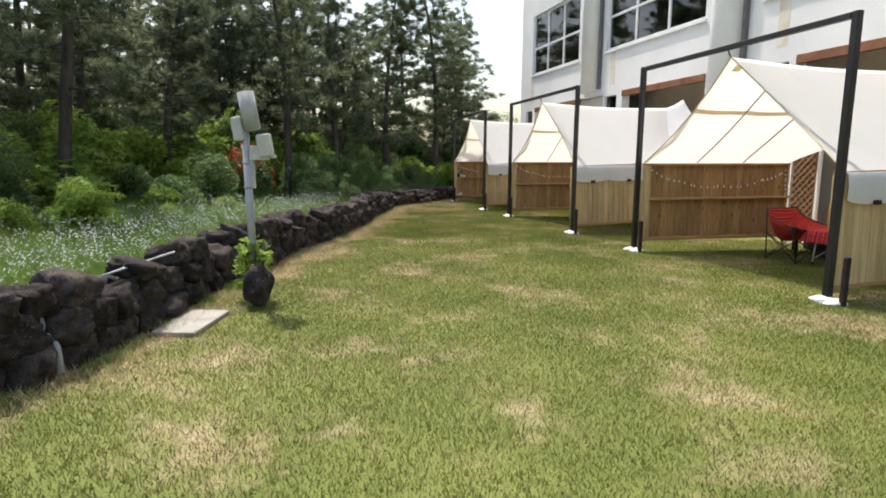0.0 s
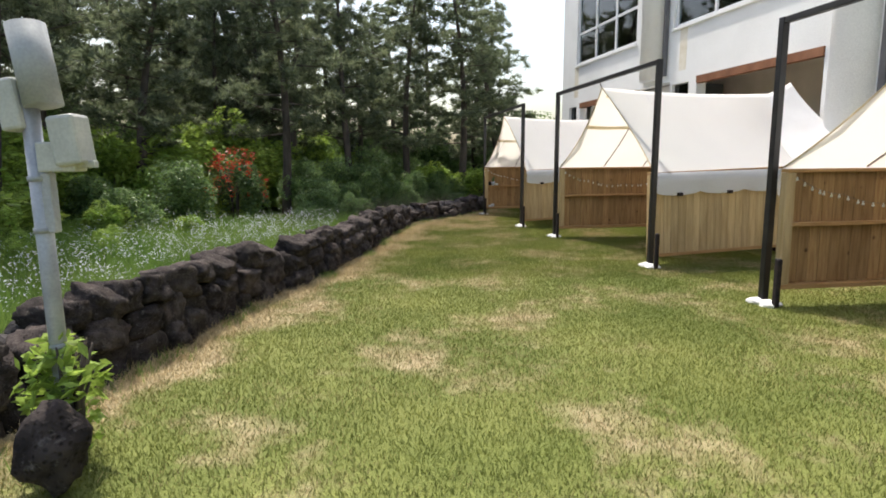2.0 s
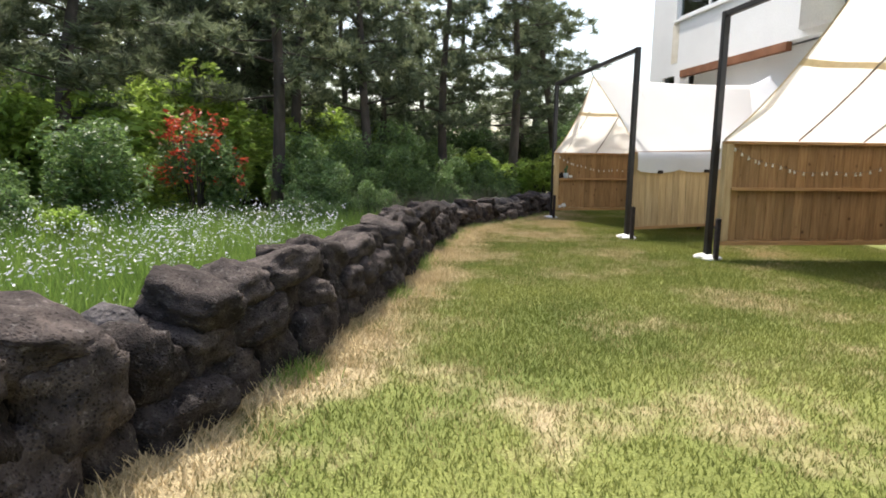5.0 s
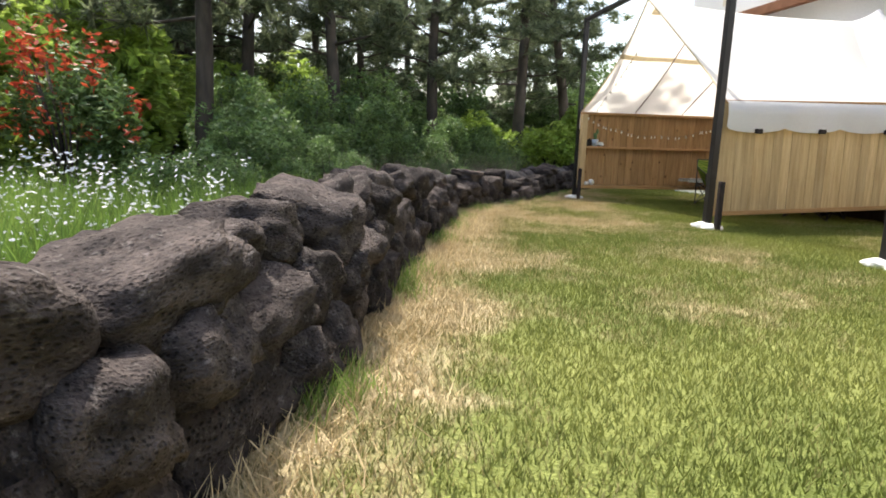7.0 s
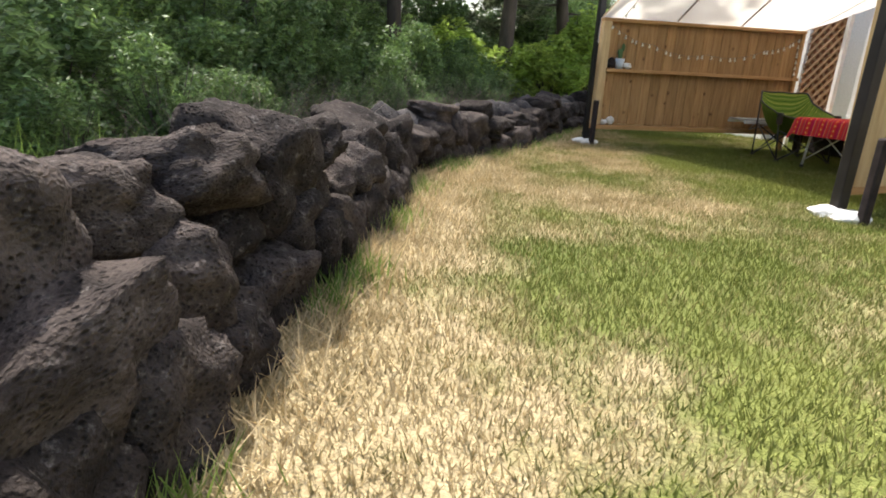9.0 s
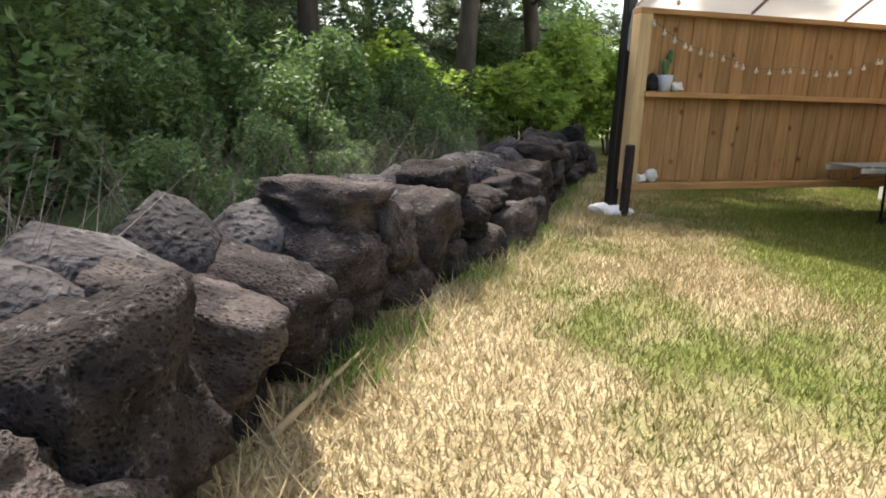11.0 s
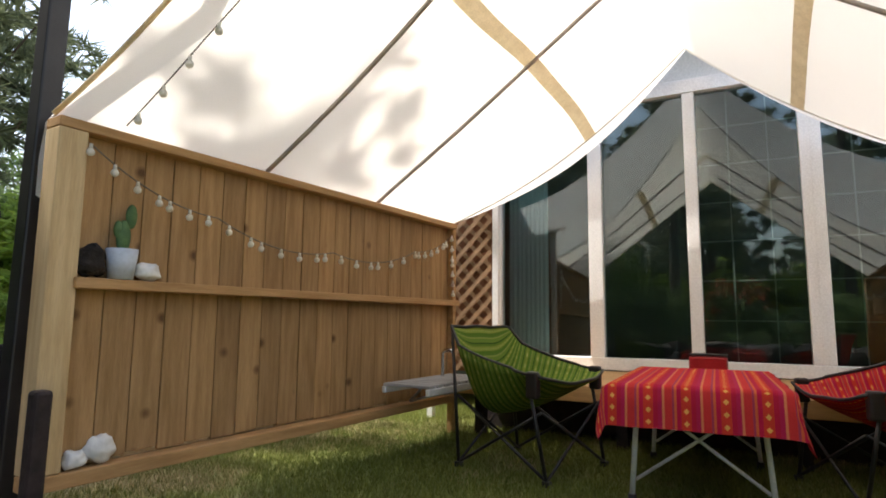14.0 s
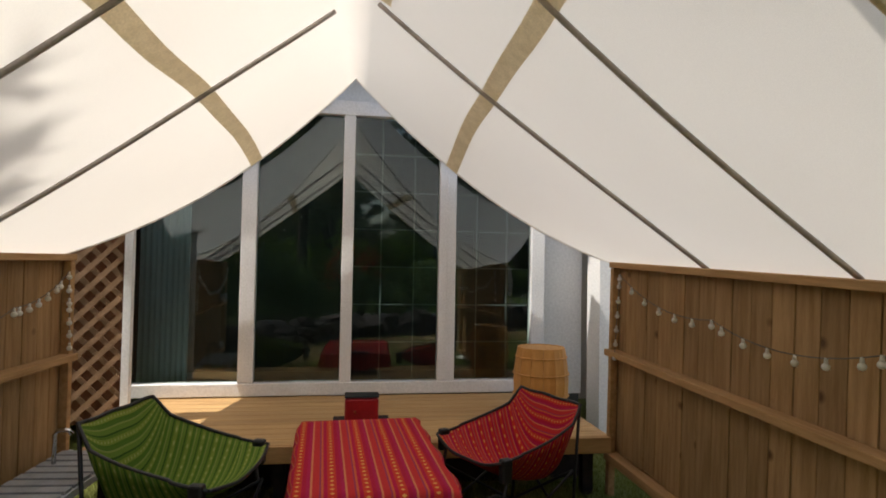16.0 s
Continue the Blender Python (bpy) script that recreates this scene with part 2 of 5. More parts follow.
M_LEAF_RED = mat("red_leaves", (0.42, 0.055, 0.03), (0.60, 0.12, 0.05), 2, 0.5, 0, translucent=0.4, island=0.4)
M_TWIG = mat("dry_twigs", (0.13, 0.10, 0.08), (0.26, 0.21, 0.17), 4, 0.9, 0, island=0.3)
M_CANVAS = mat("canvas", (0.80, 0.755, 0.69), (0.86, 0.815, 0.75), 0.9, 0.9, 0.15, 300, translucent=0.45, spec=0.05)
cb = M_CANVAS.node_tree.nodes["Principled BSDF"]
M_CANVAS.node_tree.links.remove(cb.inputs["Base Color"].links[0])
cb.inputs["Base Color"].default_value = (0.84, 0.835, 0.825, 1)
M_FLAP = mat("white_sheet", (0.74, 0.74, 0.75), (0.82, 0.82, 0.83), 1.5, 0.6, 0.1, 120, translucent=0.35)
M_WEB = mat("webbing", (0.66, 0.56, 0.38), (0.76, 0.66, 0.47), 14, 0.9, 0.3, 90, translucent=0.4)
M_ROD = mat("rod", (0.30, 0.26, 0.24), (0.42, 0.37, 0.34), 9, 0.5, 0.1)
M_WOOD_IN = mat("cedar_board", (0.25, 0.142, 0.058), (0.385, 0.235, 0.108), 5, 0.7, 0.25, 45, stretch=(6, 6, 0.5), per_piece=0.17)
def add_knots(m):
    """Dark round knots scattered on sawn boards."""
    t = m.node_tree
    N, L = t.nodes, t.links
    b = N["Principled BSDF"]
    src = b.inputs["Base Color"].links[0].from_socket
    co, oi, mu, ad = N.new("ShaderNodeTexCoord"), N.new("ShaderNodeObjectInfo"), N.new("ShaderNodeMath"), N.new("ShaderNodeVectorMath")
    mu.operation, ad.operation = "MULTIPLY", "ADD"
    mu.inputs[1].default_value = 53.0
    L.new(oi.outputs["Random"], mu.inputs[0])
    L.new(co.outputs["Object"], ad.inputs[0])
    L.new(mu.outputs[0], ad.inputs[1])
    vo = N.new("ShaderNodeTexVoronoi")
    vo.inputs["Scale"].default_value = 4.2
    L.new(ad.outputs[0], vo.inputs[0])
    r = N.new("ShaderNodeValToRGB")
    r.color_ramp.elements[0].position, r.color_ramp.elements[1].position = 0.05, 0.15
    r.color_ramp.elements[0].color, r.color_ramp.elements[1].color = (0.32, 0.25, 0.2, 1), (1, 1, 1, 1)
    L.new(vo.outputs["Distance"], r.inputs[0])
    x = N.new("ShaderNodeMix")
    x.data_type, x.blend_type = "RGBA", "MULTIPLY"
    x.inputs[0].default_value = 1.0
    L.new(src, x.inputs[6])
    L.new(r.outputs[0], x.inputs[7])
    L.new(x.outputs[2], b.inputs["Base Color"])
add_knots(M_WOOD_IN)
M_WOOD_RAIL = mat("cedar_rail", (0.33, 0.185, 0.075), (0.46, 0.275, 0.125), 5, 0.7, 0.25, 45, stretch=(0.5, 6, 6))
M_WOOD_DECK = mat("deck_wood", (0.46, 0.27, 0.11), (0.58, 0.36, 0.16), 4, 0.55, 0.2, 40, stretch=(6, 0.5, 6), per_piece=0.08)
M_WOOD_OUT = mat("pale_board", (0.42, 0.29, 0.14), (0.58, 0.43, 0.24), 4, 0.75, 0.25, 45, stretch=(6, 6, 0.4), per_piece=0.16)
M_LATTICE = mat("lattice_wood", (0.22, 0.13, 0.07), (0.33, 0.205, 0.12), 6, 0.8, 0.2)
M_BARREL = mat("barrel_wood", (0.52, 0.24, 0.06), (0.66, 0.34, 0.10), 4, 0.5, 0.15, stretch=(6, 6, 0.5), per_piece=0.12)
M_STEEL = mat("black_steel", (0.008, 0.007, 0.008), (0.018, 0.016, 0.017), 6, 0.45, 0.08, 90, spec=0.5)
M_RUST = mat("weathered_black", (0.012, 0.009, 0.010), (0.035, 0.024, 0.024), 14, 0.7, 0.3, 60)
M_WALL = mat("white_render", (0.74, 0.735, 0.72), (0.82, 0.815, 0.80), 0.7, 0.85, 0.2, 40)
M_BEIGE = mat("beige_render", (0.42, 0.36, 0.30), (0.55, 0.48, 0.41), 0.9, 0.9, 0.2, 40)
M_STAIN = mat("rust_stain", (0.62, 0.55, 0.42), (0.76, 0.72, 0.63), 2.5, 0.9, 0.2, 40)
M_UPVC = mat("white_frame", (0.76, 0.76, 0.77), (0.82, 0.82, 0.83), 3, 0.35, 0.02)
M_BROWN = mat("brown_fascia", (0.16, 0.065, 0.03), (0.25, 0.11, 0.055), 3, 0.7, 0.2)
M_GREYPIPE = mat("grey_pipe", (0.10, 0.095, 0.10), (0.15, 0.145, 0.15), 3, 0.6, 0.1)
# dark grey that paints the shade of unlit interiors into their surfaces
M_DARK = mat("interior_shade", (0.07, 0.078, 0.082), (0.12, 0.13, 0.135), 1.5, 0.9, 0.1)
M_CURTAIN = mat("curtain", (0.62, 0.68, 0.70), (0.76, 0.81, 0.82), 3, 0.9, 0.2, stretch=(9, 9, 0.3))
M_GLASS = glass_mat("pane_glass", (0.72, 0.84, 0.82))
M_GLASS_UP = glass_mat("window_glass", (0.45, 0.58, 0.58))
M_WHITE = mat("white_plastic", (0.72, 0.72, 0.72), (0.80, 0.80, 0.80), 4, 0.5, 0.02)
M_GREYBOX = mat("grey_plastic", (0.30, 0.31, 0.31), (0.40, 0.41, 0.41), 5, 0.6, 0.05)
M_AGED = mat("aged_plastic", (0.46, 0.46, 0.42), (0.58, 0.57, 0.52), 5, 0.6, 0.05)
M_GALV = mat("galvanised", (0.34, 0.35, 0.37), (0.46, 0.47, 0.49), 6, 0.5, 0.08, metal=0.3)
M_CHROME = mat("chrome", (0.6, 0.6, 0.62), (0.7, 0.7, 0.72), 6, 0.18, 0.0, metal=1.0)
M_CONCRETE = mat("concrete", (0.24, 0.225, 0.20), (0.38, 0.355, 0.315), 4, 0.9, 0.4, 40)
M_ROCKWHITE = mat("pale_rock", (0.58, 0.57, 0.55), (0.76, 0.75, 0.73), 9, 0.85, 0.6, 30)
M_POT = mat("blue_grey_pot", (0.42, 0.46, 0.52), (0.50, 0.54, 0.60), 6, 0.5, 0.05)
M_CACTUS = mat("cactus", (0.045, 0.10, 0.035), (0.09, 0.16, 0.06), 20, 0.6, 0.4, 60)
M_REDBOX = mat("red_enamel", (0.30, 0.012, 0.016), (0.40, 0.02, 0.025), 4, 0.35, 0.03)
M_BULB = mat("bulb_glass", (0.80, 0.78, 0.72), (0.88, 0.86, 0.80), 4, 0.2, 0.0, translucent=0.5)
M_CORD = mat("cord", (0.10, 0.09, 0.08), (0.16, 0.15, 0.13), 8, 0.8, 0.0)
GRN = [(0.0, (0.10, 0.19, 0.025)), (0.12, (0.24, 0.30, 0.05)), (0.38, (0.13, 0.22, 0.03)), (0.5, (0.05, 0.11, 0.02)), (0.58, (0.17, 0.26, 0.04)), (0.8, (0.28, 0.33, 0.08)), (0.88, (0.11, 0.20, 0.03))]
RED = [(0.0, (0.46, 0.015, 0.05)), (0.12, (0.62, 0.05, 0.03)), (0.38, (0.50, 0.015, 0.06)), (0.5, (0.66, 0.13, 0.05)), (0.56, (0.36, 0.05, 0.10)), (0.62, (0.60, 0.04, 0.04)), (0.82, (0.70, 0.22, 0.10)), (0.88, (0.45, 0.02, 0.08))]
M_CLOTH_G = stripe_mat("green_woven_cloth", GRN, 0.10, "Y", (0.42, 0.45, 0.14))
M_CLOTH_R = stripe_mat("red_woven_cloth", RED, 0.11, "Y", (0.78, 0.38, 0.10))
M_CLOTH_T = stripe_mat("striped_table_cloth", RED, 0.17, "X", (0.80, 0.40, 0.10))

# ---- mesh helpers ----
def box(bm, x0, x1, y0, y1, z0, z1, m=None):
    vs = [bm.verts.new(Vector((x, y, z)) if m is None else m @ Vector((x, y, z))) for x in (x0, x1) for y in (y0, y1) for z in (z0, z1)]
    for f in ((0, 1, 3, 2), (4, 6, 7, 5), (0, 4, 5, 1), (2, 3, 7, 6), (0, 2, 6, 4), (1, 5, 7, 3)):
        bm.faces.new([vs[k] for k in f])
    return vs


def bevel_box(bm, x0, x1, y0, y1, z0, z1, w=0.006, m=None):
    b2 = bmesh.new()
    box(b2, x0, x1, y0, y1, z0, z1, m)
    bmesh.ops.recalc_face_normals(b2, faces=b2.faces)
    bmesh.ops.bevel(b2, geom=b2.edges[:], offset=w, segments=2, affect="EDGES", profile=0.5)
    me = bpy.data.meshes.new("tmp")
    b2.to_mesh(me)
    b2.free()
    bm.from_mesh(me)
    bpy.data.meshes.remove(me)


def tube(bm, pts, r, n=8, r1=None):
    """A round bar through the points, tapering from r to r1."""
    pts = [Vector(p) for p in pts]
    r1 = r if r1 is None else r1
    rings = []
    for k, p in enumerate(pts):
        d = (pts[min(k + 1, len(pts) - 1)] - pts[max(k - 1, 0)]).normalized()
        side = d.cross(Vector((0.31, 0.17, 0.93)))
        side = (side if side.length > 0.05 else d.cross(Vector((1, 0, 0)))).normalized()
        up = side.cross(d)
        rr = r + (r1 - r) * k / max(1, len(pts) - 1)
        rings.append([bm.verts.new(p + rr * (math.cos(6.2832 * j / n) * side + math.sin(6.2832 * j / n) * up)) for j in range(n)])
    for a, b in zip(rings, rings[1:]):
        for j in range(n):
            f = bm.faces.new((a[j], a[(j + 1) % n], b[(j + 1) % n], b[j]))
            f.smooth = True
    bm.faces.new(rings[0][::-1])
    bm.faces.new(rings[-1])


def mesh_of(bm, name, material):
    bmesh.ops.recalc_face_normals(bm, faces=bm.faces)
    me = bpy.data.meshes.new(name)
    bm.to_mesh(me)
    bm.free()
    me.materials.append(material)
    return me


def part(name, bm, material, parent=None, label=""):
    ob = new(name, mesh_of(bm, name, material) if isinstance(bm, bmesh.types.BMesh) else bm)
    if parent:
        ob.parent = parent
    return tagged(ob, label)


def thing(name, m, label, category, group="", kind=""):
    ob = new(name)
    ob.matrix_world = m
    return tagged(ob, label, category, group, kind)


def one(name, bm, material, m, label, category, group="", kind=""):
    ob = part(name, bm, material)
    ob.matrix_world = m
    return tagged(ob, label, category, group, kind)


def tri_mesh(name, verts, material, faces=None):
    """A mesh of loose triangles from an (n, 3, 3) array."""
    n = len(verts)
    me = bpy.data.meshes.new(name)
    me.vertices.add(3 * n)
    me.vertices.foreach_set("co", np.ascontiguousarray(verts, dtype=np.float32).ravel())
    me.loops.add(3 * n)
    me.loops.foreach_set("vertex_index", np.arange(3 * n, dtype=np.int32))
    me.polygons.add(n)
    me.polygons.foreach_set("loop_start", np.arange(0, 3 * n, 3, dtype=np.int32))
    me.update(calc_edges=True)
    me.materials.append(material)
    return me


rng = np.random.default_rng(7)


def blades(px, py, z, h, w, lean):
    """One triangle for each blade of grass: base width w, height h, bent by lean."""
    n = len(px)
    a = rng.uniform(0, 6.2832, n)
    dx, dy = np.cos(a) * w / 2, np.sin(a) * w / 2
    b = rng.uniform(0, 6.2832, n)
    l = h * lean * rng.uniform(0.2, 1.0, n)
    v = np.zeros((n, 3, 3))
    v[:, 0] = np.stack([px - dx, py - dy, z - 0.005 + 0 * px], 1)
    v[:, 1] = np.stack([px + dx, py + dy, z - 0.005 + 0 * px], 1)
    v[:, 2] = np.stack([px + np.cos(b) * l, py + np.sin(b) * l, z + h], 1)
    return v


def leaves(c, size, flat=0.5):
    """Two triangles make one pointed leaf at each centre."""
    n = len(c)
    d = rng.normal(size=(n, 3))
    d[:, 2] *= flat
    d /= np.linalg.norm(d, axis=1)[:, None]
    e = rng.normal(size=(n, 3))
    e = np.cross(d, e)
    e /= np.linalg.norm(e, axis=1)[:, None] + 1e-6
    s = (size * rng.uniform(0.6, 1.3, n))[:, None]
    a, b = c - d * s, c + d * s
    l, r = c + e * s * 0.42, c - e * s * 0.42
    return np.concatenate([np.stack([a, l, b], 1), np.stack([a, b, r], 1)])


# ---- plan ----
GZ = -0.05                                            # the lawn's level
WALL_X = [(0.0, -3.75), (3.9, -3.38), (4.8, -3.08), (6.7, -3.04), (8.3, -3.02), (9.1, -2.86), (11.0, -2.78), (12.0, -2.56), (13.0, -2.36), (14.0, -2.28), (15.3, -2.10), (16.5, -2.09), (18.0, -2.05),
          (19.0, -1.95), (20.6, -1.76), (21.4, -1.74), (22.0, -1.56), (22.6, -1.22), (23.3, -0.86), (24.2, -0.34), (25.0, -0.02), (26.5, 0.52), (29.0, 1.7)]
def wall_x(y):
    return float(np.interp(y, [p[0] for p in WALL_X], [p[1] for p in WALL_X]))
SITE = pose(5.5, 23.0, GZ, 0, 0, 15.2)                # the building's frame: x into the building, y along it
TENTS = [("C", pose(-4.30, 1.10, 0, 0, 0, -0.6)), ("B", pose(-4.56, -5.85, 0, 0, 0, -2.0)), ("A", pose(-4.82, -13.05, 0, 0, 0, -1.5))]

# ---- ground ----
bm = bmesh.new()
bm.faces.new([bm.verts.new(p) for p in ((-400, -400, GZ), (400, -400, GZ), (400, 400, GZ), (-400, 400, GZ))])
one("ground", bm, M_LAWN, Matrix(), "short green lawn with straw-coloured dry patches", "lawn", kind="structure")

bm = bmesh.new()
ys = np.linspace(-6, 60, 34)
rows = []
for y in ys:
    x0 = wall_x(y) - 0.35
    rows.append([bm.verts.new((x0 - d, y, GZ + 0.02 + 0.18 * min(1, d / 1.5) + 0.12 * math.sin(d * 1.3 + y) * min(1, d / 2))) for d in (0, 0.5, 1.0, 2, 3.5, 5, 8, 12, 20, 40)])
for a, b in zip(rows, rows[1:]):
    for k in range(len(a) - 1):
        bm.faces.new((a[k], a[k + 1], b[k + 1], b[k]))
one("wild_bank", bm, M_WILD, Matrix(), "overgrown dark soil bank behind the stone wall", "ground", kind="structure")

# ---- building ----
# facade plane at x = 0 of the site frame; y runs along it
house = thing("apartment_building", SITE, "white rendered building with covered terraces and upper windows", "building", kind="structure")
UNIT = [(4.55, 0.47, 5.50, 4.83), (-2.57, -6.68, -1.45, -2.23), (-9.65, -13.8, -8.75, -9.45), (-16.8, -20.9, -15.9, -16.6)]
UPWIN = [(4.95, 0.60), (-1.41, -6.52), (-8.60, -13.7), (-15.8, -20.9)]
cuts = []
for (a, b, c, d) in UNIT:
    cuts += [(b, a, 0.0, 4.2), (d, c, 2.9, 4.1)]
cuts[0] = (-1.35, 4.55, 0.0, 4.2)
for a, b in UPWIN:
    cuts += [(b, a, 5.68, 8.3)]
edges_y = sorted({-32.0, 6.2, *[v for c in cuts for v in c[:2]]})
edges_z = sorted({0.0, 13.5, *[v for c in cuts for v in c[2:]]})
bm = bmesh.new()
for y0, y1 in zip(edges_y, edges_y[1:]):
    z_start = None
    for z0, z1 in zip(edges_z, edges_z[1:]):
        ym, zm = (y0 + y1) / 2, (z0 + z1) / 2
        if not any(c[0] < ym < c[1] and c[2] < zm < c[3] for c in cuts):
            box(bm, 0, 0.3, y0, y1, z0, z1)
bmesh.ops.remove_doubles(bm, verts=bm.verts, dist=0.0005)
part("wall", bm, M_WALL, house)
bm = bmesh.new()
box(bm, 0.3, 12, 6.0, 6.2, 0, 13.5)
part("end_wall", bm, M_WALL, house)
bm = bmesh.new()
box(bm, -0.15, 12.2, -32.2, 6.4, 13.5, 13.8)
part("roof", bm, M_WALL, house)
bm = bmesh.new()
box(bm, 0.302, 12, -32, 6.0, 4.6, 4.9)
box(bm, 0.302, 12, -32, 6.0, 8.4, 8.7)
part("floor_slab", bm, M_WALL, house)
bm = bmesh.new()
box(bm, 1.9, 2.1, -32, 6.0, 0, 4.6)
part("terrace_back_wall", bm, M_BEIGE, house, "beige rendered wall at the back of the terraces")
# upper rooms' dimness is in this wall's dark colour
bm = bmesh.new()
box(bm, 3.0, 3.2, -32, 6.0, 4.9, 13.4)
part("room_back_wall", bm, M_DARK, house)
for k, (a, b, c, d) in enumerate(UNIT):
    bm = bmesh.new()
    bevel_box(bm, -0.03, 0.12, b + 0.01, a - 0.01, 4.0, 4.198, 0.01)
    part("fascia", bm, M_BROWN, house, "brown timber fascia over a terrace")
    bm = bmesh.new()
    bmesh.ops.create_uvsphere(bm, u_segments=16, v_segments=8, radius=0.16, matrix=Matrix.Translation((0.9, (a + b) / 2 + 0.9, 4.5)) @ Matrix.Diagonal((1, 1, 0.5, 1)))
    part("terrace_lamp", bm, M_WHITE, house, "round white ceiling lamp")
    # plain dark box, its colour stands for the unlit inside
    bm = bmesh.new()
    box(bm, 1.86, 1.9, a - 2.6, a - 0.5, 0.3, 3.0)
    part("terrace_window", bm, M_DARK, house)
    w = part("small_window", mesh_of((lambda q: (box(q, 0.12, 0.16, d, c, 2.9, 4.1), q)[1])(bmesh.new()), "small_window", M_GLASS_UP), None, house)
    bm = bmesh.new()
    for y in (d + 0.025, c - 0.025):
        box(bm, 0.1, 0.18, y - 0.025, y + 0.025, 2.9, 4.1)
    part("frame", bm, M_GREYPIPE, w)
    # dark sheet added close behind the glass for the shaded inside
    bm = bmesh.new()
    box(bm, 0.28, 0.298, d, c, 2.9, 4.1)
    part("dark_inside_sheet", bm, M_DARK, w)
for a, b in UPWIN:
    win = thing("upper_window", SITE, "tall white-framed window with a glass balustrade", "window", "upper windows", "structure")
    bm = bmesh.new()
    n = 3
    step = (a - b) / n
    for k in range(n + 1):
        y = b + k * step
        y = min(max(y, b + 0.05), a - 0.05)
        bevel_box(bm, 0.06, 0.16, y - 0.045, y + 0.045, 5.69, 8.29, 0.006)
    part("mullions", bm, M_UPVC, win)
    bm = bmesh.new()
    for z in (5.74, 6.85, 8.24):
        bevel_box(bm, 0.07, 0.15, b + 0.01, a - 0.01, z - 0.04, z + 0.04, 0.006)
    part("rails", bm, M_UPVC, win)
    for k in range(n):
        bm = bmesh.new()
        box(bm, 0.10, 0.115, b + k * step + 0.05, b + (k + 1) * step - 0.05, 5.78, 8.2)
        g = part("pane", bm, M_GLASS_UP, win)
        g.visible_shadow = False
    for k in (0, 2):
        bm = bmesh.new()
        pts = 24
        y0 = b + k * step + 0.1
        col = []
        for j in range(pts + 1):
            y = y0 + j * 0.8 / pts
            col.append([bm.verts.new((0.6 + 0.05 * math.sin(j * 1.7), y, z)) for z in (4.95, 8.3)])
        for p, q in zip(col, col[1:]):
            bm.faces.new((p[0], q[0], q[1], p[1]))
        part("curtain", bm, M_BEIGE, win)
    bm = bmesh.new()
    bevel_box(bm, -0.06, 0.1, b - 0.05, a + 0.05, 5.6, 5.68, 0.01)
    part("sill", bm, M_WALL, win)
# rounded pilasters and rain pipes between the bays
for y in (-0.40, -7.35, -14.7):
    bm = bmesh.new()
    bmesh.ops.create_cone(bm, segments=32, radius1=0.55, radius2=0.55, depth=13.4, cap_ends=True, matrix=Matrix.Translation((0.2, y, 6.75)))
    for f in bm.faces:
        f.smooth = len(f.verts) == 4
    if y == -0.40:
        bmesh.ops.translate(bm, verts=[v for v in bm.verts if v.co.z < 3], vec=(0, 0, 4.3))
    part("pilaster", bm, M_WALL, house)
    bm = bmesh.new()
    bevel_box(bm, -0.12, -0.002, y - 0.78, y - 0.64, 4.4 if y == -0.40 else 0.0, 13.3, 0.02)
    part("rain_pipe", bm, M_GREYPIPE, house)
# rusty water stains below the sills
for y in (4.9, -1.9, -9.2, -16.2):
    bm = bmesh.new()
    box(bm, -0.004, 0.0, y - 0.16, y + 0.16, 4.45, 5.6)
    part("stain", bm, M_STAIN, house)

# ---- glazed porch front of the nearest tent ----
DX = 0.35
DOOR_Y = (-0.80, 3.11)
dw = thing("sliding_door", SITE, "four-panel white sliding glass door with a dark room behind", "door", kind="structure")
ymul = (3.12, 2.02, 1.10, 0.12, -0.82)
bm = bmesh.new()
bevel_box(bm, DX - 0.06, DX + 0.08, -0.89, 3.19, 0.46, 0.58, 0.008)
bevel_box(bm, DX - 0.06, DX + 0.08, -0.89, 3.19, 3.16, 3.30, 0.008)
part("track_frame", bm, M_UPVC, dw)
for y, w in zip(ymul, (0.07, 0.07, 0.055, 0.085, 0.07)):
    bm = bmesh.new()
    bevel_box(bm, DX - 0.05, DX + 0.07, y - w, y + w, 0.58, 3.16, 0.008)
    if w == 0.085:
        box(bm, DX - 0.058, DX - 0.05, y - 0.008, y + 0.004, 0.6, 3.15)
    part("stile", bm, M_UPVC, dw)
for a, b in zip(ymul, ymul[1:]):
    bm = bmesh.new()
    box(bm, DX + 0.005, DX + 0.013, b + 0.05, a - 0.05, 0.585, 3.155)
    g = part("pane", bm, M_GLASS, dw)
    g.visible_shadow = False
for a, b in zip(ymul[2:], ymul[3:]):
    bm = bmesh.new()
    for k in (1, 2):
        y = b + (a - b) * k / 3
        box(bm, DX + 0.03, DX + 0.036, y - 0.006, y + 0.006, 0.585, 3.155)
    for k in range(1, 7):
        z = 0.58 + 0.37 * k
        box(bm, DX + 0.037, DX + 0.043, b + 0.05, a - 0.05, z - 0.006, z + 0.006)
    part("muntin_grid", bm, M_GREYBOX, dw)
bm = bmesh.new()
box(bm, DX + 0.1, DX + 0.12, -1.35, -0.90, 0.4, 4.2)
box(bm, DX + 0.1, DX + 0.12, 3.20, 4.55, 0.4, 4.2)
box(bm, DX + 0.1, DX + 0.12, -0.90, 3.20, 3.31, 4.2)
one("porch_wall", bm, M_WALL, SITE, "white rendered wall around the sliding door", "wall", kind="structure")
# room faces coloured dark in place of real lack of light
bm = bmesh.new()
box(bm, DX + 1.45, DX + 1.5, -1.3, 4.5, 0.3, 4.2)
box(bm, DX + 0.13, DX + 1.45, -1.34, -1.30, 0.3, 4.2)
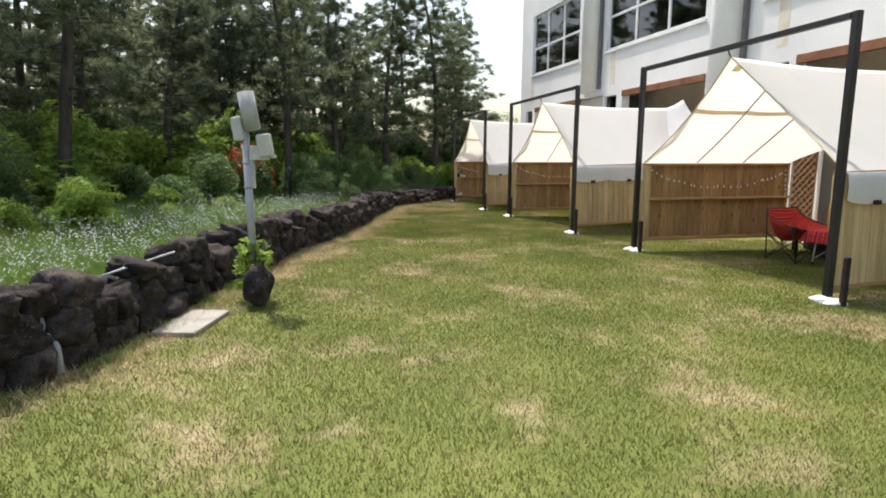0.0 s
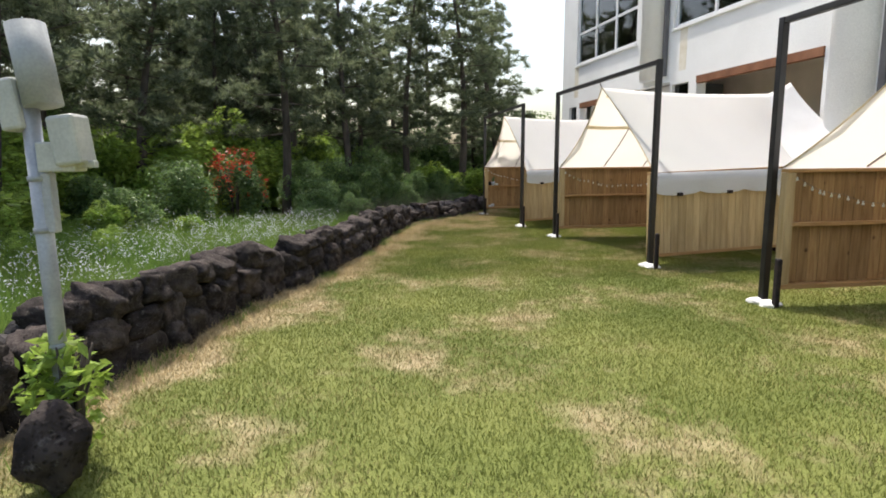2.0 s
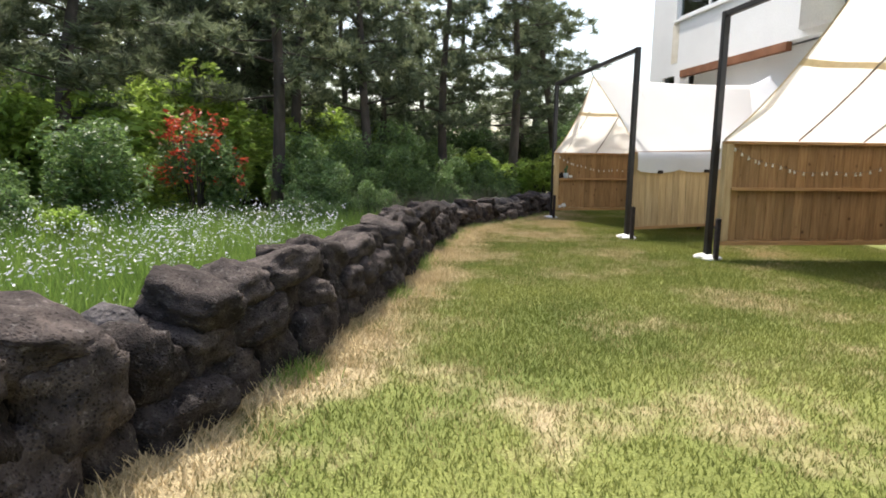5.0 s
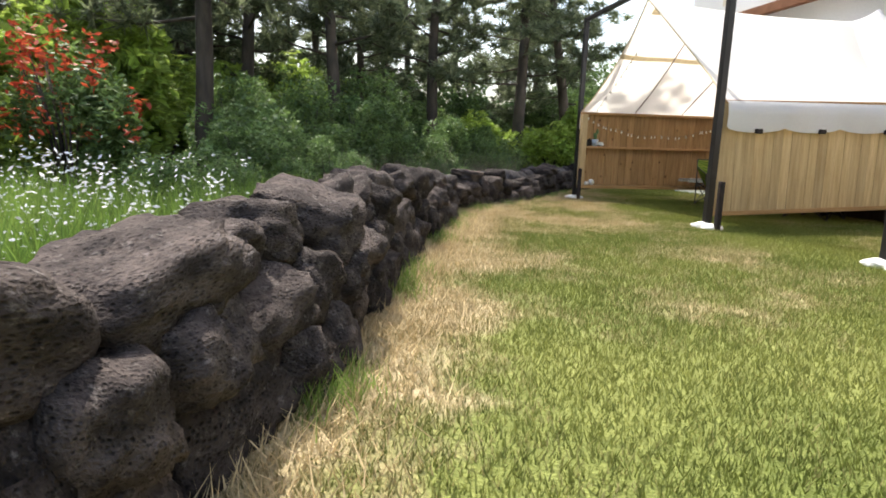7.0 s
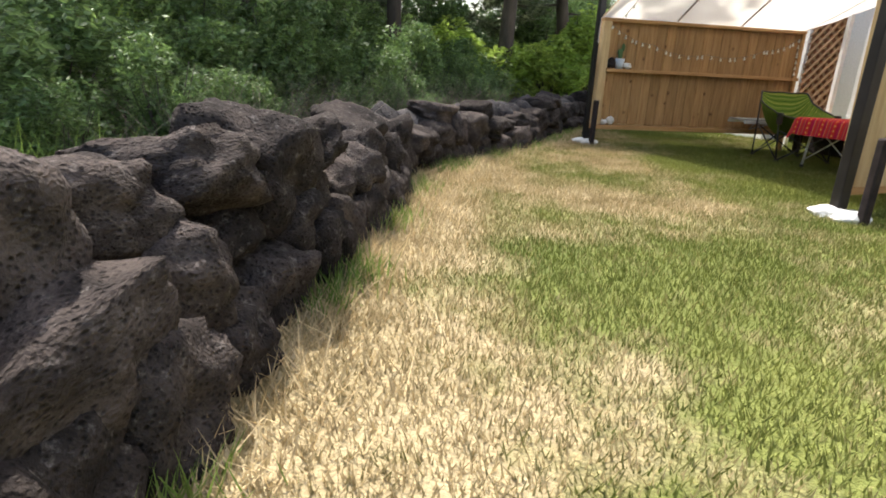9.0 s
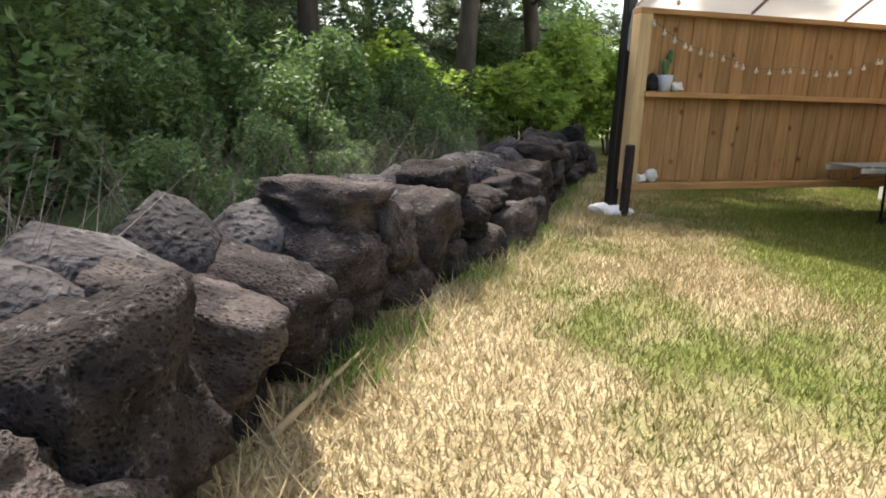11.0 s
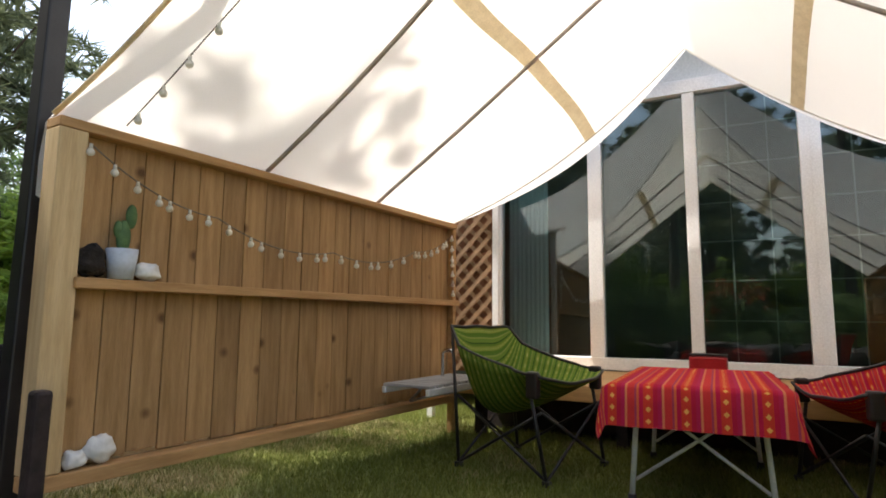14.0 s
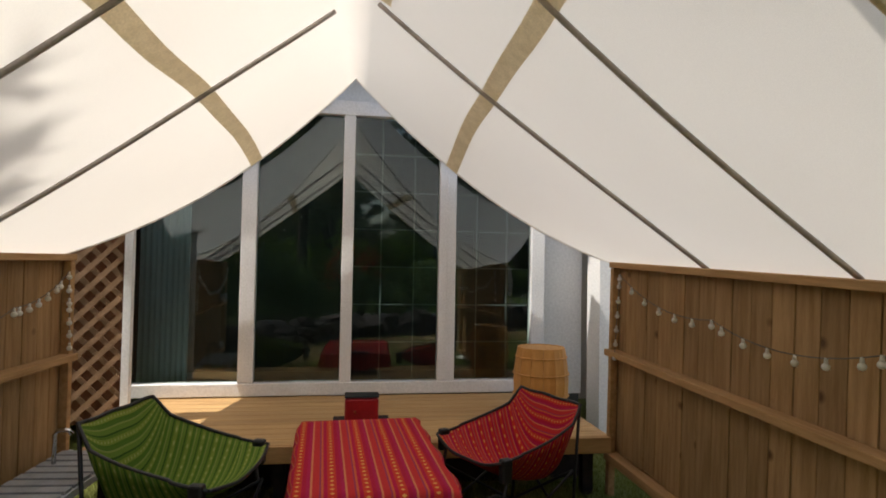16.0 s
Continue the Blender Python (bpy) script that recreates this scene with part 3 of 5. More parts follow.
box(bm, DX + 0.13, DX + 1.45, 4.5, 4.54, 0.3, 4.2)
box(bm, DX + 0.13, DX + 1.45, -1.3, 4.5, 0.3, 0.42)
one("room", bm, M_DARK, SITE, "plain room painted dark for its dimness, seen through the glass", "room", kind="structure")
bm = bmesh.new()
col = []
for j in range(40):
    y = 2.62 + j * 0.45 / 39
    col.append([bm.verts.new((DX + 0.3 + 0.035 * math.sin(j * 1.4), y, z)) for z in (0.5, 3.2)])
for p, q in zip(col, col[1:]):
    f = bm.faces.new((p[0], q[0], q[1], p[1]))
    f.smooth = True
one("curtain", bm, M_CURTAIN, SITE, "pale blue gathered curtain hanging behind the glass", "curtain")

# ---- tents ----
WID_F, WID_B, DEPTH, RIDGE, EAVE = 2.10, 1.88, 3.15, 3.32, 1.72


def fence(m, s, group, length=DEPTH):
    """A board panel along x. s: +1 when its inner face looks to -y, -1 when to +y."""
    f = thing("side_fence", m, "raised panel of vertical cedar boards with a shelf rail", "fence", group)
    def pb(name, x0, x1, y0, y1, z0, z1, material, label=""):
        bm = bmesh.new()
        bevel_box(bm, x0, x1, min(y0 * s, y1 * s), max(y0 * s, y1 * s), z0, z1, 0.005)
        return part(name, bm, material, f, label)
    n = 21
    w = (length - 0.12) / n
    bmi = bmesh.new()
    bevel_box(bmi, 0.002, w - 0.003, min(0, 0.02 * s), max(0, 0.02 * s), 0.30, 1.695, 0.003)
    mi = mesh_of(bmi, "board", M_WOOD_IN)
    bmo = bmesh.new()
    bevel_box(bmo, 0.002, w - 0.003, min(0.024 * s, 0.04 * s), max(0.024 * s, 0.04 * s), 0.24, 1.695, 0.003)
    mo = mesh_of(bmo, "outer_board", M_WOOD_OUT)
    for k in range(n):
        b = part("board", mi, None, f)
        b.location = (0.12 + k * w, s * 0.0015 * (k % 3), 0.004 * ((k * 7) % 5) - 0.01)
        b = part("outer_board", mo, None, f)
        b.location = (0.12 + k * w, s * 0.002 * (k % 2), 0.006 * ((k * 5) % 4) - 0.01)
    pb("top_rail", 0.0, length, -0.07, 0.05, 1.672, 1.715, M_WOOD_RAIL)
    pb("shelf_rail", 0.10, length, -0.095, -0.002, 1.015, 1.06, M_WOOD_RAIL)
    pb("bottom_rail", 0.0, length, -0.075, 0.045, 0.225, 0.285, M_WOOD_RAIL)
    bm = bmesh.new()
    bevel_box(bm, 0, 0.115, min(-0.07 * s, 0.05 * s), max(-0.07 * s, 0.05 * s), 0.287, 1.67, 0.006)
    part("end_post", bm, M_WOOD_OUT, f)
    bm = bmesh.new()
    bevel_box(bm, length - 0.05, length - 0.003, min(-0.06 * s, -0.004 * s), max(-0.06 * s, -0.004 * s), -0.06, 1.67, 0.006)
    part("rear_post", bm, M_WOOD_RAIL, f)
    return f


def canopy(m):
    t = thing("tent_canopy", m, "cream canvas ridge canopy with open front, tied to a steel frame", "tent", "row of tents")
    def surf(u, w):
        """u 0..1 front to back, w -1 (near side) .. 1 (far side)"""
        a = abs(w)
        back = DEPTH - 0.02 + 0.78 * (1 - a) ** 1.6
        front = 0.10 * 4 * a * (1 - a)
        x = front + (back - front) * u
        half = WID_F + ((WID_B if w > 0 else 1.99) - WID_F) * u + 0.01
        sag = 0.07 + 0.30 * max(0, (u - 0.6) / 0.4) ** 2
        z = EAVE + (RIDGE - 0.06 * math.sin(3.14 * u) - 0.04 * u - EAVE) * ((1 - a) - sag * a * (1 - a) * 1.6)
        z -= 0.10 * (1 - u) * a if w < 0 else 0.0           # the near eave runs down to the front
        z += 0.008 * math.sin(u * 21 + w * 5) * a * (1 - a) * 4
        return Vector((x, half * w, z))
    bm = bmesh.new()
    nu, nw = 28, 40
    g = [[bm.verts.new(surf(i / nu, -1 + 2 * j / nw)) for j in range(nw + 1)] for i in range(nu + 1)]
    for i in range(nu):
        for j in range(nw):
            f = bm.faces.new((g[i][j], g[i + 1][j], g[i + 1][j + 1], g[i][j + 1]))
            f.smooth = True
    part("roof_canvas", bm, M_CANVAS, t)
    for s in (-1, 1):                                    # hanging edge outside the fence
        bm = bmesh.new()
        rows = []
        for i in range(61):
            u = i / 60
            p = surf(u, s)
            sc = abs(math.sin(3.1416 * u * 3.5)) ** 0.5
            rows.append([bm.verts.new((p.x, p.y + s * o, z)) for o, z in ((0.002, p.z + 0.002), (0.06, p.z - 0.03), (0.085, p.z - 0.18), (0.08, p.z - 0.34 - 0.07 * sc))])
        for a, b in zip(rows, rows[1:]):
            for k in range(3):
                f = bm.faces.new((a[k], a[k + 1], b[k + 1], b[k]))
                f.smooth = True
        part("side_flap", bm, M_FLAP, t, "white hanging side flap")
        for u in (0.15, 0.47, 0.82):                     # clips that hold the flap
            p = surf(u, s)
            bm = bmesh.new()
            bevel_box(bm, p.x - 0.05, p.x + 0.05, p.y + s * 0.105 - 0.02, p.y + s * 0.105 + 0.02, p.z - 0.42, p.z - 0.36, 0.008)
            part("clip", bm, M_RUST, t)
        bm = bmesh.new()                                 # webbing band half way down the slope
        rows = []
        for i in range(41):
            u = i / 40
            rows.append([bm.verts.new(surf(u, s * w) + Vector((0, 0, -0.006))) for w in (0.385 + (0.045 if s > 0 else -0.06) * (1 - u) + e for e in (-0.02, 0.02))])
        for a, b in zip(rows, rows[1:]):
            bm.faces.new((a[0], a[1], b[1], b[0]))
        part("webbing_band", bm, M_WEB, t, "khaki webbing band")
        for u in ((0.33, 0.65) if s > 0 else (0.30, 0.61)):                           # rods under the canvas
            bm = bmesh.new()
            tube(bm, [surf(u - 0.07 + 0.09 * w, s * w) + Vector((0, 0, -0.016)) for w in np.linspace(0.06, 0.985, 14)], 0.013, 8)
            part("rod", bm, M_ROD, t)
        bm = bmesh.new()
        tube(bm, [surf(0, s * w) for w in np.linspace(0.0, 1.0, 20)], 0.011, 6)
        part("front_hem", bm, M_WEB, t)
        bm = bmesh.new()
        tube(bm, [surf(1, s * w) for w in np.linspace(0.0, 1.0, 20)], 0.008, 6)
        part("rear_hem", bm, M_CANVAS, t)
    for u in (0.05, 0.5):                                # ridge patches
        bm = bmesh.new()
        for s in (-1, 1):
            p = [surf(u, 0), surf(u + 0.04, 0), surf(u + 0.03, s * 0.09), surf(u - 0.01, s * 0.09)]
            bm.faces.new([bm.verts.new(q + Vector((0, 0, -0.009))) for q in p])
        part("ridge_patch", bm, M_WEB, t)
    bm = bmesh.new()                                     # rear sheet from the canvas back to the building
    rows = []
    for j in range(41):
        w = -1 + j / 20
        p = surf(1, w)
        rows.append([bm.verts.new(p.lerp(Vector((4.40, p.y, p.z + 0.24 + 0.22 * abs(w))), k / 4) + Vector((0, 0, -0.03 * math.sin(3.14 * k / 4) + 0.012))) for k in range(5)])
    for p, q in zip(rows, rows[1:]):
        for k in range(4):
            f = bm.faces.new((p[k], q[k], q[k + 1], p[k + 1]))
            f.smooth = True
    part("rear_sheet", bm, M_FLAP, t, "bluish white sheet between canopy and building")
    bm = bmesh.new()
    a, b = surf(0, 0), Vector((-0.05, 0.0, 3.44))
    tube(bm, [a, (a + b) / 2 + Vector((0.01, 0.03, 0)), b], 0.012, 6)
    part("ridge_rope", bm, M_CORD, t)
    return t


def steel_frame(m, near_x=0.0, near_y=-2.24, far_x=0.0):
    t = thing("steel_frame", m, "tall black steel goal-post frame in front of a tent", "frame", "tent frames")
    for y, x in ((near_y, near_x), (2.24, far_x)):
        bm = bmesh.new()
        bevel_box(bm, x - 0.09, x, y - 0.043, y + 0.043, -0.02, 3.52, 0.008)
        part("post", bm, M_STEEL, t)
        bm = bmesh.new()
        bevel_box(bm, x - 0.11, x - 0.045, y - 0.285, y - 0.215, 0.0, 0.62, 0.015)
        part("stake", bm, M_RUST, t, "short weathered black stake")
        for k in range(2):
            bm = bmesh.new()
            bmesh.ops.create_icosphere(bm, subdivisions=3, radius=0.13)
            for v in bm.verts:
                v.co *= 1 + 0.25 * noise.noise(v.co * 12 + Vector((k, y, 0)))
                v.co.z *= 0.5
            bmesh.ops.translate(bm, verts=bm.verts, vec=(x - 0.09 + 0.03 * k, y - 0.17 * k + 0.03, 0.015))
            part("footing_stone", bm, M_ROCKWHITE, t, "pale concrete lump")
    bm = bmesh.new()
    turn = Matrix.Translation((far_x, 2.185, 0)) @ Matrix.Rotation(math.atan2(near_x - far_x, 2.185 - near_y), 4, "Z")
    bevel_box(bm, -0.09, -0.01, near_y + 0.055 - 2.185, 0, 3.44, 3.515, 0.008, turn)
    part("beam", bm, M_STEEL, t)
    return t


def lattice(m):
    t = thing("lattice_panel", m, "diagonal brown wooden lattice beside the fence end", "lattice", "lattice panels")
    W, Z0, Z1 = 0.62, 0.45, 2.3
    for d in (1, -1):
        k = -Z1
        while k < W + Z1:
            pts = []
            for s in np.linspace(0, Z1 - Z0, 60):
                x = k + d * s
                if 0 <= x <= W:
                    pts.append((x, Z0 + s))
            if len(pts) > 2:
                (x0, z0), (x1, z1) = pts[0], pts[-1]
                bm = bmesh.new()
                dx, dz = x1 - x0, z1 - z0
                L = math.hypot(dx, dz)
                mm = Matrix.Translation((0, x0, z0)) @ Matrix.Rotation(math.atan2(dz, dx), 4, "X")
                box(bm, 0.008 * d - 0.004, 0.008 * d + 0.004, 0, L, -0.02, 0.02, mm)
                part("slat", bm, M_LATTICE, t)
            k += 0.15
    # brown sheet added behind the slats so that the gaps look dark
    bm = bmesh.new()
    box(bm, 0.035, 0.05, 0.0, W, Z0, Z1)
    part("gap_shade_sheet", bm, M_BROWN, t)
    for y in (-0.03, W + 0.03):
        bm = bmesh.new()
        bevel_box(bm, -0.03, 0.03, y - 0.03, y + 0.03, 0.0, 2.32, 0.004)
        part("edge_post", bm, M_UPVC if y < 0 else M_WALL, t)
    return t


def deck(m, y0, y1, x0, x1):
    t = thing("deck", m, "low golden wooden deck step below the glass door", "deck", "decks")
    n = max(3, round((x1 - x0) / 0.14))
    w = (x1 - x0) / n
    bm = bmesh.new()
    bevel_box(bm, 0.002, w - 0.004, y0, y1, 0.42, 0.45, 0.004)
    me = mesh_of(bm, "plank", M_WOOD_DECK)
    for k in range(n):
        p = part("plank", me, None, t)
        p.location.x = x0 + k * w
    bm = bmesh.new()
    bevel_box(bm, x0 - 0.03, x0 - 0.002, y0, y1, 0.33, 0.448, 0.004)
    part("fascia_board", bm, M_WOOD_DECK, t)
    for y in np.linspace(y0 + 0.15, y1 - 0.15, 4):
        bm = bmesh.new()
        box(bm, x0 + 0.05, x0 + 0.13, y - 0.04, y + 0.04, 0, 0.418)
        part("support", bm, M_RUST, t)
    bm = bmesh.new()
    box(bm, x0 + 0.4, x0 + 0.42, y0 + 0.05, y1 - 0.05, 0, 0.40)
    part("skirt_board", bm, M_RUST, t)
    return t


def barrel(m):
    t = thing("barrel", m, "small honey-coloured wooden barrel standing on the deck", "barrel", "barrels")
    n = 14
    H, R = 0.58, 0.235
    def rad(q):
        return R * (0.86 + 0.14 * math.sin(math.pi * q))
    bm = bmesh.new()
    a = 6.2832 / n * 0.485
    cols = []
    for q in np.linspace(0, 1, 7):
        r = rad(q)
        cols.append([bm.verts.new(((r + o) * math.cos(g), (r + o) * math.sin(g), q * H)) for g in (-a, a) for o in (0, -0.02)])
    for p, q in zip(cols, cols[1:]):
        for i, j in ((0, 2), (2, 3), (3, 1), (1, 0)):
            bm.faces.new((p[i], p[j], q[j], q[i]))
    bm.faces.new([cols[-1][k] for k in (0, 2, 3, 1)])
    me = mesh_of(bm, "stave", M_BARREL)
    for k in range(n):
        s = part("stave", me, None, t)
        s.rotation_euler.z = 6.2832 * k / n
    for z0 in (0.06, 0.18, 0.36, 0.50):
        bm = bmesh.new()
        rr = rad((z0 + 0.015) / H) + 0.003
        pts = [(rr * math.cos(g), rr * math.sin(g), z0) for g in np.linspace(0, 6.2832, 33)]
        tube(bm, pts, 0.008, 6)
        part("hoop", bm, M_BARREL, t)
    bm = bmesh.new()
    bmesh.ops.create_cone(bm, segments=28, radius1=rad(1) - 0.012, radius2=rad(1) - 0.012, depth=0.03, cap_ends=True, matrix=Matrix.Translation((0, 0, H - 0.02)))
    part("lid", bm, M_BARREL, t)
    return t


def camp_chair(m, cloth, label):
    """Folding camp chair; sits facing +x, width along y."""
    t = thing("camp_chair", m, label, "chair", "camp chairs")
    def seat(u, w):
        # u 0 front lip .. 1 top of the back; w -1..1 across
        x = 0.36 - 0.70 * min(1, u * 1.45) + (-0.10 * max(0, (u - 0.69) / 0.31))
        prof = 0.58 - 0.24 * math.sin(min(1, u / 0.66) * math.pi * 0.5) if u < 0.66 else 0.34 + 0.58 * ((u - 0.66) / 0.34) ** 0.85
        lift = (0.63 + 0.29 * u ** 1.5 - prof) * abs(w) ** 2.6
        hw = 0.39 - 0.05 * max(0, (u - 0.5) / 0.5)
        return Vector((x - 0.04 * (w * w) * (1 if u < 0.2 else 0), hw * w, prof + lift + 0.004 * math.sin(9 * u + 7 * w)))
    bm = bmesh.new()
    uvl = bm.loops.layers.uv.new("UVMap")
    nu, nw = 24, 22
    g = [[(bm.verts.new(seat(i / nu, -1 + 2 * j / nw)), (j / nw * 0.8, i / nu * 1.15)) for j in range(nw + 1)] for i in range(nu + 1)]
    for i in range(nu):
        for j in range(nw):
            q = (g[i][j], g[i + 1][j], g[i + 1][j + 1], g[i][j + 1])
            f = bm.faces.new([v for v, _ in q])
            f.smooth = True
            for lp, (_, uv) in zip(f.loops, q):
                lp[uvl].uv = uv
    ob = part("fabric_seat", bm, cloth, t)
    sol = ob.modifiers.new("thickness", "SOLIDIFY")
    sol.thickness = 0.012
    edge = [seat(0, w) for w in np.linspace(-1, 1, 15)] + [seat(u, 1) for u in np.linspace(0.05, 1, 16)] + [seat(1, w) for w in np.linspace(0.9, -1, 14)] + [seat(u, -1) for u in np.linspace(0.95, 0, 16)]
    bm = bmesh.new()
    tube(bm, edge, 0.011, 6)
    part("piping", bm, M_STEEL, t)
    feet = [(0.33, -0.36), (0.33, 0.36), (-0.36, -0.34), (-0.36, 0.34)]
    tops = [seat(0.1, -1), seat(0.1, 1), seat(1.0, -0.97), seat(1.0, 0.97)]
    for (x, y), p in zip(feet, tops):
        bm = bmesh.new()
        tube(bm, [(x, y, 0.01), p], 0.012, 8)
        part("leg", bm, M_STEEL, t)
        bm = bmesh.new()
        bevel_box(bm, x - 0.025, x + 0.025, y - 0.022, y + 0.022, 0.0, 0.035, 0.006)
        part("foot", bm, M_STEEL, t)
    for a, b in (((0.33, -0.36, 0.03), (0.30, 0.36, 0.42)), ((0.33, 0.36, 0.03), (0.30, -0.36, 0.42)), ((-0.36, -0.34, 0.03), (-0.38, 0.33, 0.46)), ((-0.36, 0.34, 0.03), (-0.38, -0.33, 0.46)),
                 ((0.33, -0.36, 0.03), (-0.38, -0.33, 0.46)), ((-0.36, -0.34, 0.03), (0.30, -0.36, 0.42)), ((0.33, 0.36, 0.03), (-0.38, 0.33, 0.46)), ((-0.36, 0.34, 0.03), (0.30, 0.36, 0.42))):
        bm = bmesh.new()
        tube(bm, [a, b], 0.010, 6)
        part("cross_brace", bm, M_STEEL, t)
    for y in (-0.39, 0.39):
        bm = bmesh.new()
        bevel_box(bm, 0.22, 0.30, y - 0.03, y + 0.03, 0.50, 0.66, 0.015)
        part("arm_joint", bm, M_STEEL, t)
    return t


def table(m):
    t = thing("camp_table", m, "folding camp table with white legs under a cloth", "table", "camp tables")
    L, W, H = 0.60, 0.36, 0.60
    bm = bmesh.new()
    bevel_box(bm, -L, L, -W, W, H - 0.03, H, 0.006)
    part("tabletop", bm, M_WHITE, t)
    for x in (-L + 0.06, L - 0.06):
        for y in (-W + 0.05, W - 0.05):
            bm = bmesh.new()
            tube(bm, [(x, y * 0.9, H - 0.03), (x * 1.02, y * 1.03, 0.05)], 0.014, 8)
            leg = part("leg", bm, M_WHITE, t)
            bm = bmesh.new()
            tube(bm, [(x * 1.02, y * 1.03, 0.05), (x * 1.02, y * 1.03, 0.0)], 0.022, 10)
            part("rubber_foot", bm, M_STEEL, leg)
        for s in (-1, 1):
            bm = bmesh.new()
            tube(bm, [(x, s * (W - 0.06), 0.12), (x, -s * (W - 0.08), H - 0.06)], 0.009, 6)
            part("brace", bm, M_WHITE, t)
    return t


def cloth(m):
    L, W, H = 0.70, 0.42, 0.605
    drop = 0.20
    bm = bmesh.new()
    uvl = bm.loops.layers.uv.new("UVMap")
    xs = [-L - drop, -L - drop * 0.5, -L - 0.02, -L + 0.02] + list(np.linspace(-L + 0.1, L - 0.1, 12)) + [L - 0.02, L + 0.02, L + drop * 0.5, L + drop]
    ysv = [-W - drop, -W - drop * 0.5, -W - 0.02, -W + 0.02] + list(np.linspace(-W + 0.1, W - 0.1, 8)) + [W - 0.02, W + 0.02, W + drop * 0.5, W + drop]
    g = []
    for x in xs:
        row = []
        for y in ysv:
            ox, oy = max(0, abs(x) - L), max(0, abs(y) - W)
            px = math.copysign(min(abs(x), L) + 0.14 * ox + (0.05 * oy if ox > 0 and oy > 0 else 0), x)
            py = math.copysign(min(abs(y), W) + 0.14 * oy + (0.05 * ox if ox > 0 and oy > 0 else 0), y)
            dz = max(ox, oy) + 0.35 * min(ox, oy)
            px += 0.012 * math.sin(y * 17) * (ox > 0)
            py += 0.014 * math.sin(x * 15) * (oy > 0)
            row.append((bm.verts.new((px, py, H - dz + 0.002)), (y, x)))
        g.append(row)
    for a, b in zip(g, g[1:]):
        for k in range(len(a) - 1):
            q = (a[k], b[k], b[k + 1], a[k + 1])
            f = bm.faces.new([v for v, _ in q])
            f.smooth = True
            for lp, (_, uv) in zip(f.loops, q):
                lp[uvl].uv = uv
    return one("tablecloth", bm, M_CLOTH_T, m, "red and orange striped woven cloth draped over the camp table", "tablecloth", "tablecloths")


def bulbs(m, pts, n, label="string of small clear bulbs looped along the fence"):
    t = thing("string_lights", m, label, "string lights", "string lights")
    pts = [Vector(p) for p in pts]
    fine = []
    for a, b in zip(pts, pts[1:]):
        for k in range(12):
            q = k / 12
            fine.append(a.lerp(b, q) - Vector((0, 0, 0.10 * (a - b).length * 4 * q * (1 - q) * (0.8 if abs((a - b).x) > 0.4 else 0.1))))
    fine.append(pts[-1])
    bm = bmesh.new()
    tube(bm, fine, 0.003, 5)
    part("cord", bm, M_CORD, t)
    bm = bmesh.new()
    bmesh.ops.create_uvsphere(bm, u_segments=10, v_segments=8, radius=0.017)
    bmesh.ops.create_cone(bm, segments=8, radius1=0.009, radius2=0.007, depth=0.025, cap_ends=True, matrix=Matrix.Translation((0, 0, 0.024)))
    for f in bm.faces:
        f.smooth = True
    me = mesh_of(bm, "bulb", M_BULB)
    for k in range(n):
        p = fine[int((k + 0.5) / n * (len(fine) - 1))]
        b = part("bulb", me, None, t)
        b.location = p - Vector((0, 0, 0.035))
    return t


for tag, tm in TENTS:
    T = SITE @ tm
    canopy(T @ pose(0, 0, 0.02))
    steel_frame(T, -0.10 if tag == "C" else 0.0, {"A": -2.10, "B": -2.20, "C": -2.20}[tag], 0.07 if tag == "C" else 0.0)
    fence(T @ pose(0, 2.09, 0.0, 0, -0.5, -4.0), 1, "far fences")
    fence(T @ pose(0, -2.08, -0.075, 0, -2.2, 1.6), -1, "near fences")
    lattice(T @ pose(3.72, 1.72, 0, 0, 0, 0))
    F = T @ pose(0, 2.09, 0.0, 0, -0.5, -4.0)
    bulbs(F, [(0.12, -0.08, 1.62), (0.75, -0.085, 1.40), (1.6, -0.085, 1.31), (2.5, -0.085, 1.41), (3.03, -0.085, 1.6), (3.06, -0.085, 1.1)], 34)
    if tag == "C":
        bulbs(T @ pose(0, -2.08, -0.075, 0, -2.2, 1.6), [(0.1, 0.085, 1.5), (0.9, 0.085, 1.44), (1.9, 0.085, 1.44), (2.95, 0.085, 1.63), (3.0, 0.085, 1.0)], 26)
        bulbs(T, [(0.20, 1.93, 1.72), (0.22, 1.5, 2.02), (0.24, 1.0, 2.38), (0.26, 0.6, 2.70)], 9, "string of small clear bulbs hung under the canopy edge")
        deck(T, -1.95, 1.75, 3.10, 4.62)
        barrel(T @ pose(3.75, -1.62, 0.45))
    else:
        deck(T, -1.9, 1.75, 3.12, 4.0)
        barrel(T @ pose(3.5, 0.9 if tag == "A" else -1.4, 0.45))
    dx = 0.0 if tag == "C" else 0.25
    table(T @ pose(2.45 + dx, -0.12, 0, 0, 0, 3))
    cloth(T @ pose(2.45 + dx, -0.12, 0, 0, 0, 3))
    if tag == "C":
        camp_chair(T @ pose(2.35, 0.86, 0, 0, 0, -104) @ Matrix.Scale(0.95, 4), M_CLOTH_G, "green patterned folding camp chair on black legs")
        camp_chair(T @ pose(2.66, -1.0, 0, 0, 0, 112) @ Matrix.Scale(0.9, 4), M_CLOTH_R, "red patterned folding camp chair on black legs")
    else:
        camp_chair(T @ pose(2.2, 0.55, 0, 0, 0, -90), M_CLOTH_R, "red patterned folding camp chair on black legs")

# ---- small things in the nearest tent ----
T = SITE @ TENTS[0][1]
F = T @ pose(0, 2.09, 0.0, 0, -0.5, -4.0)
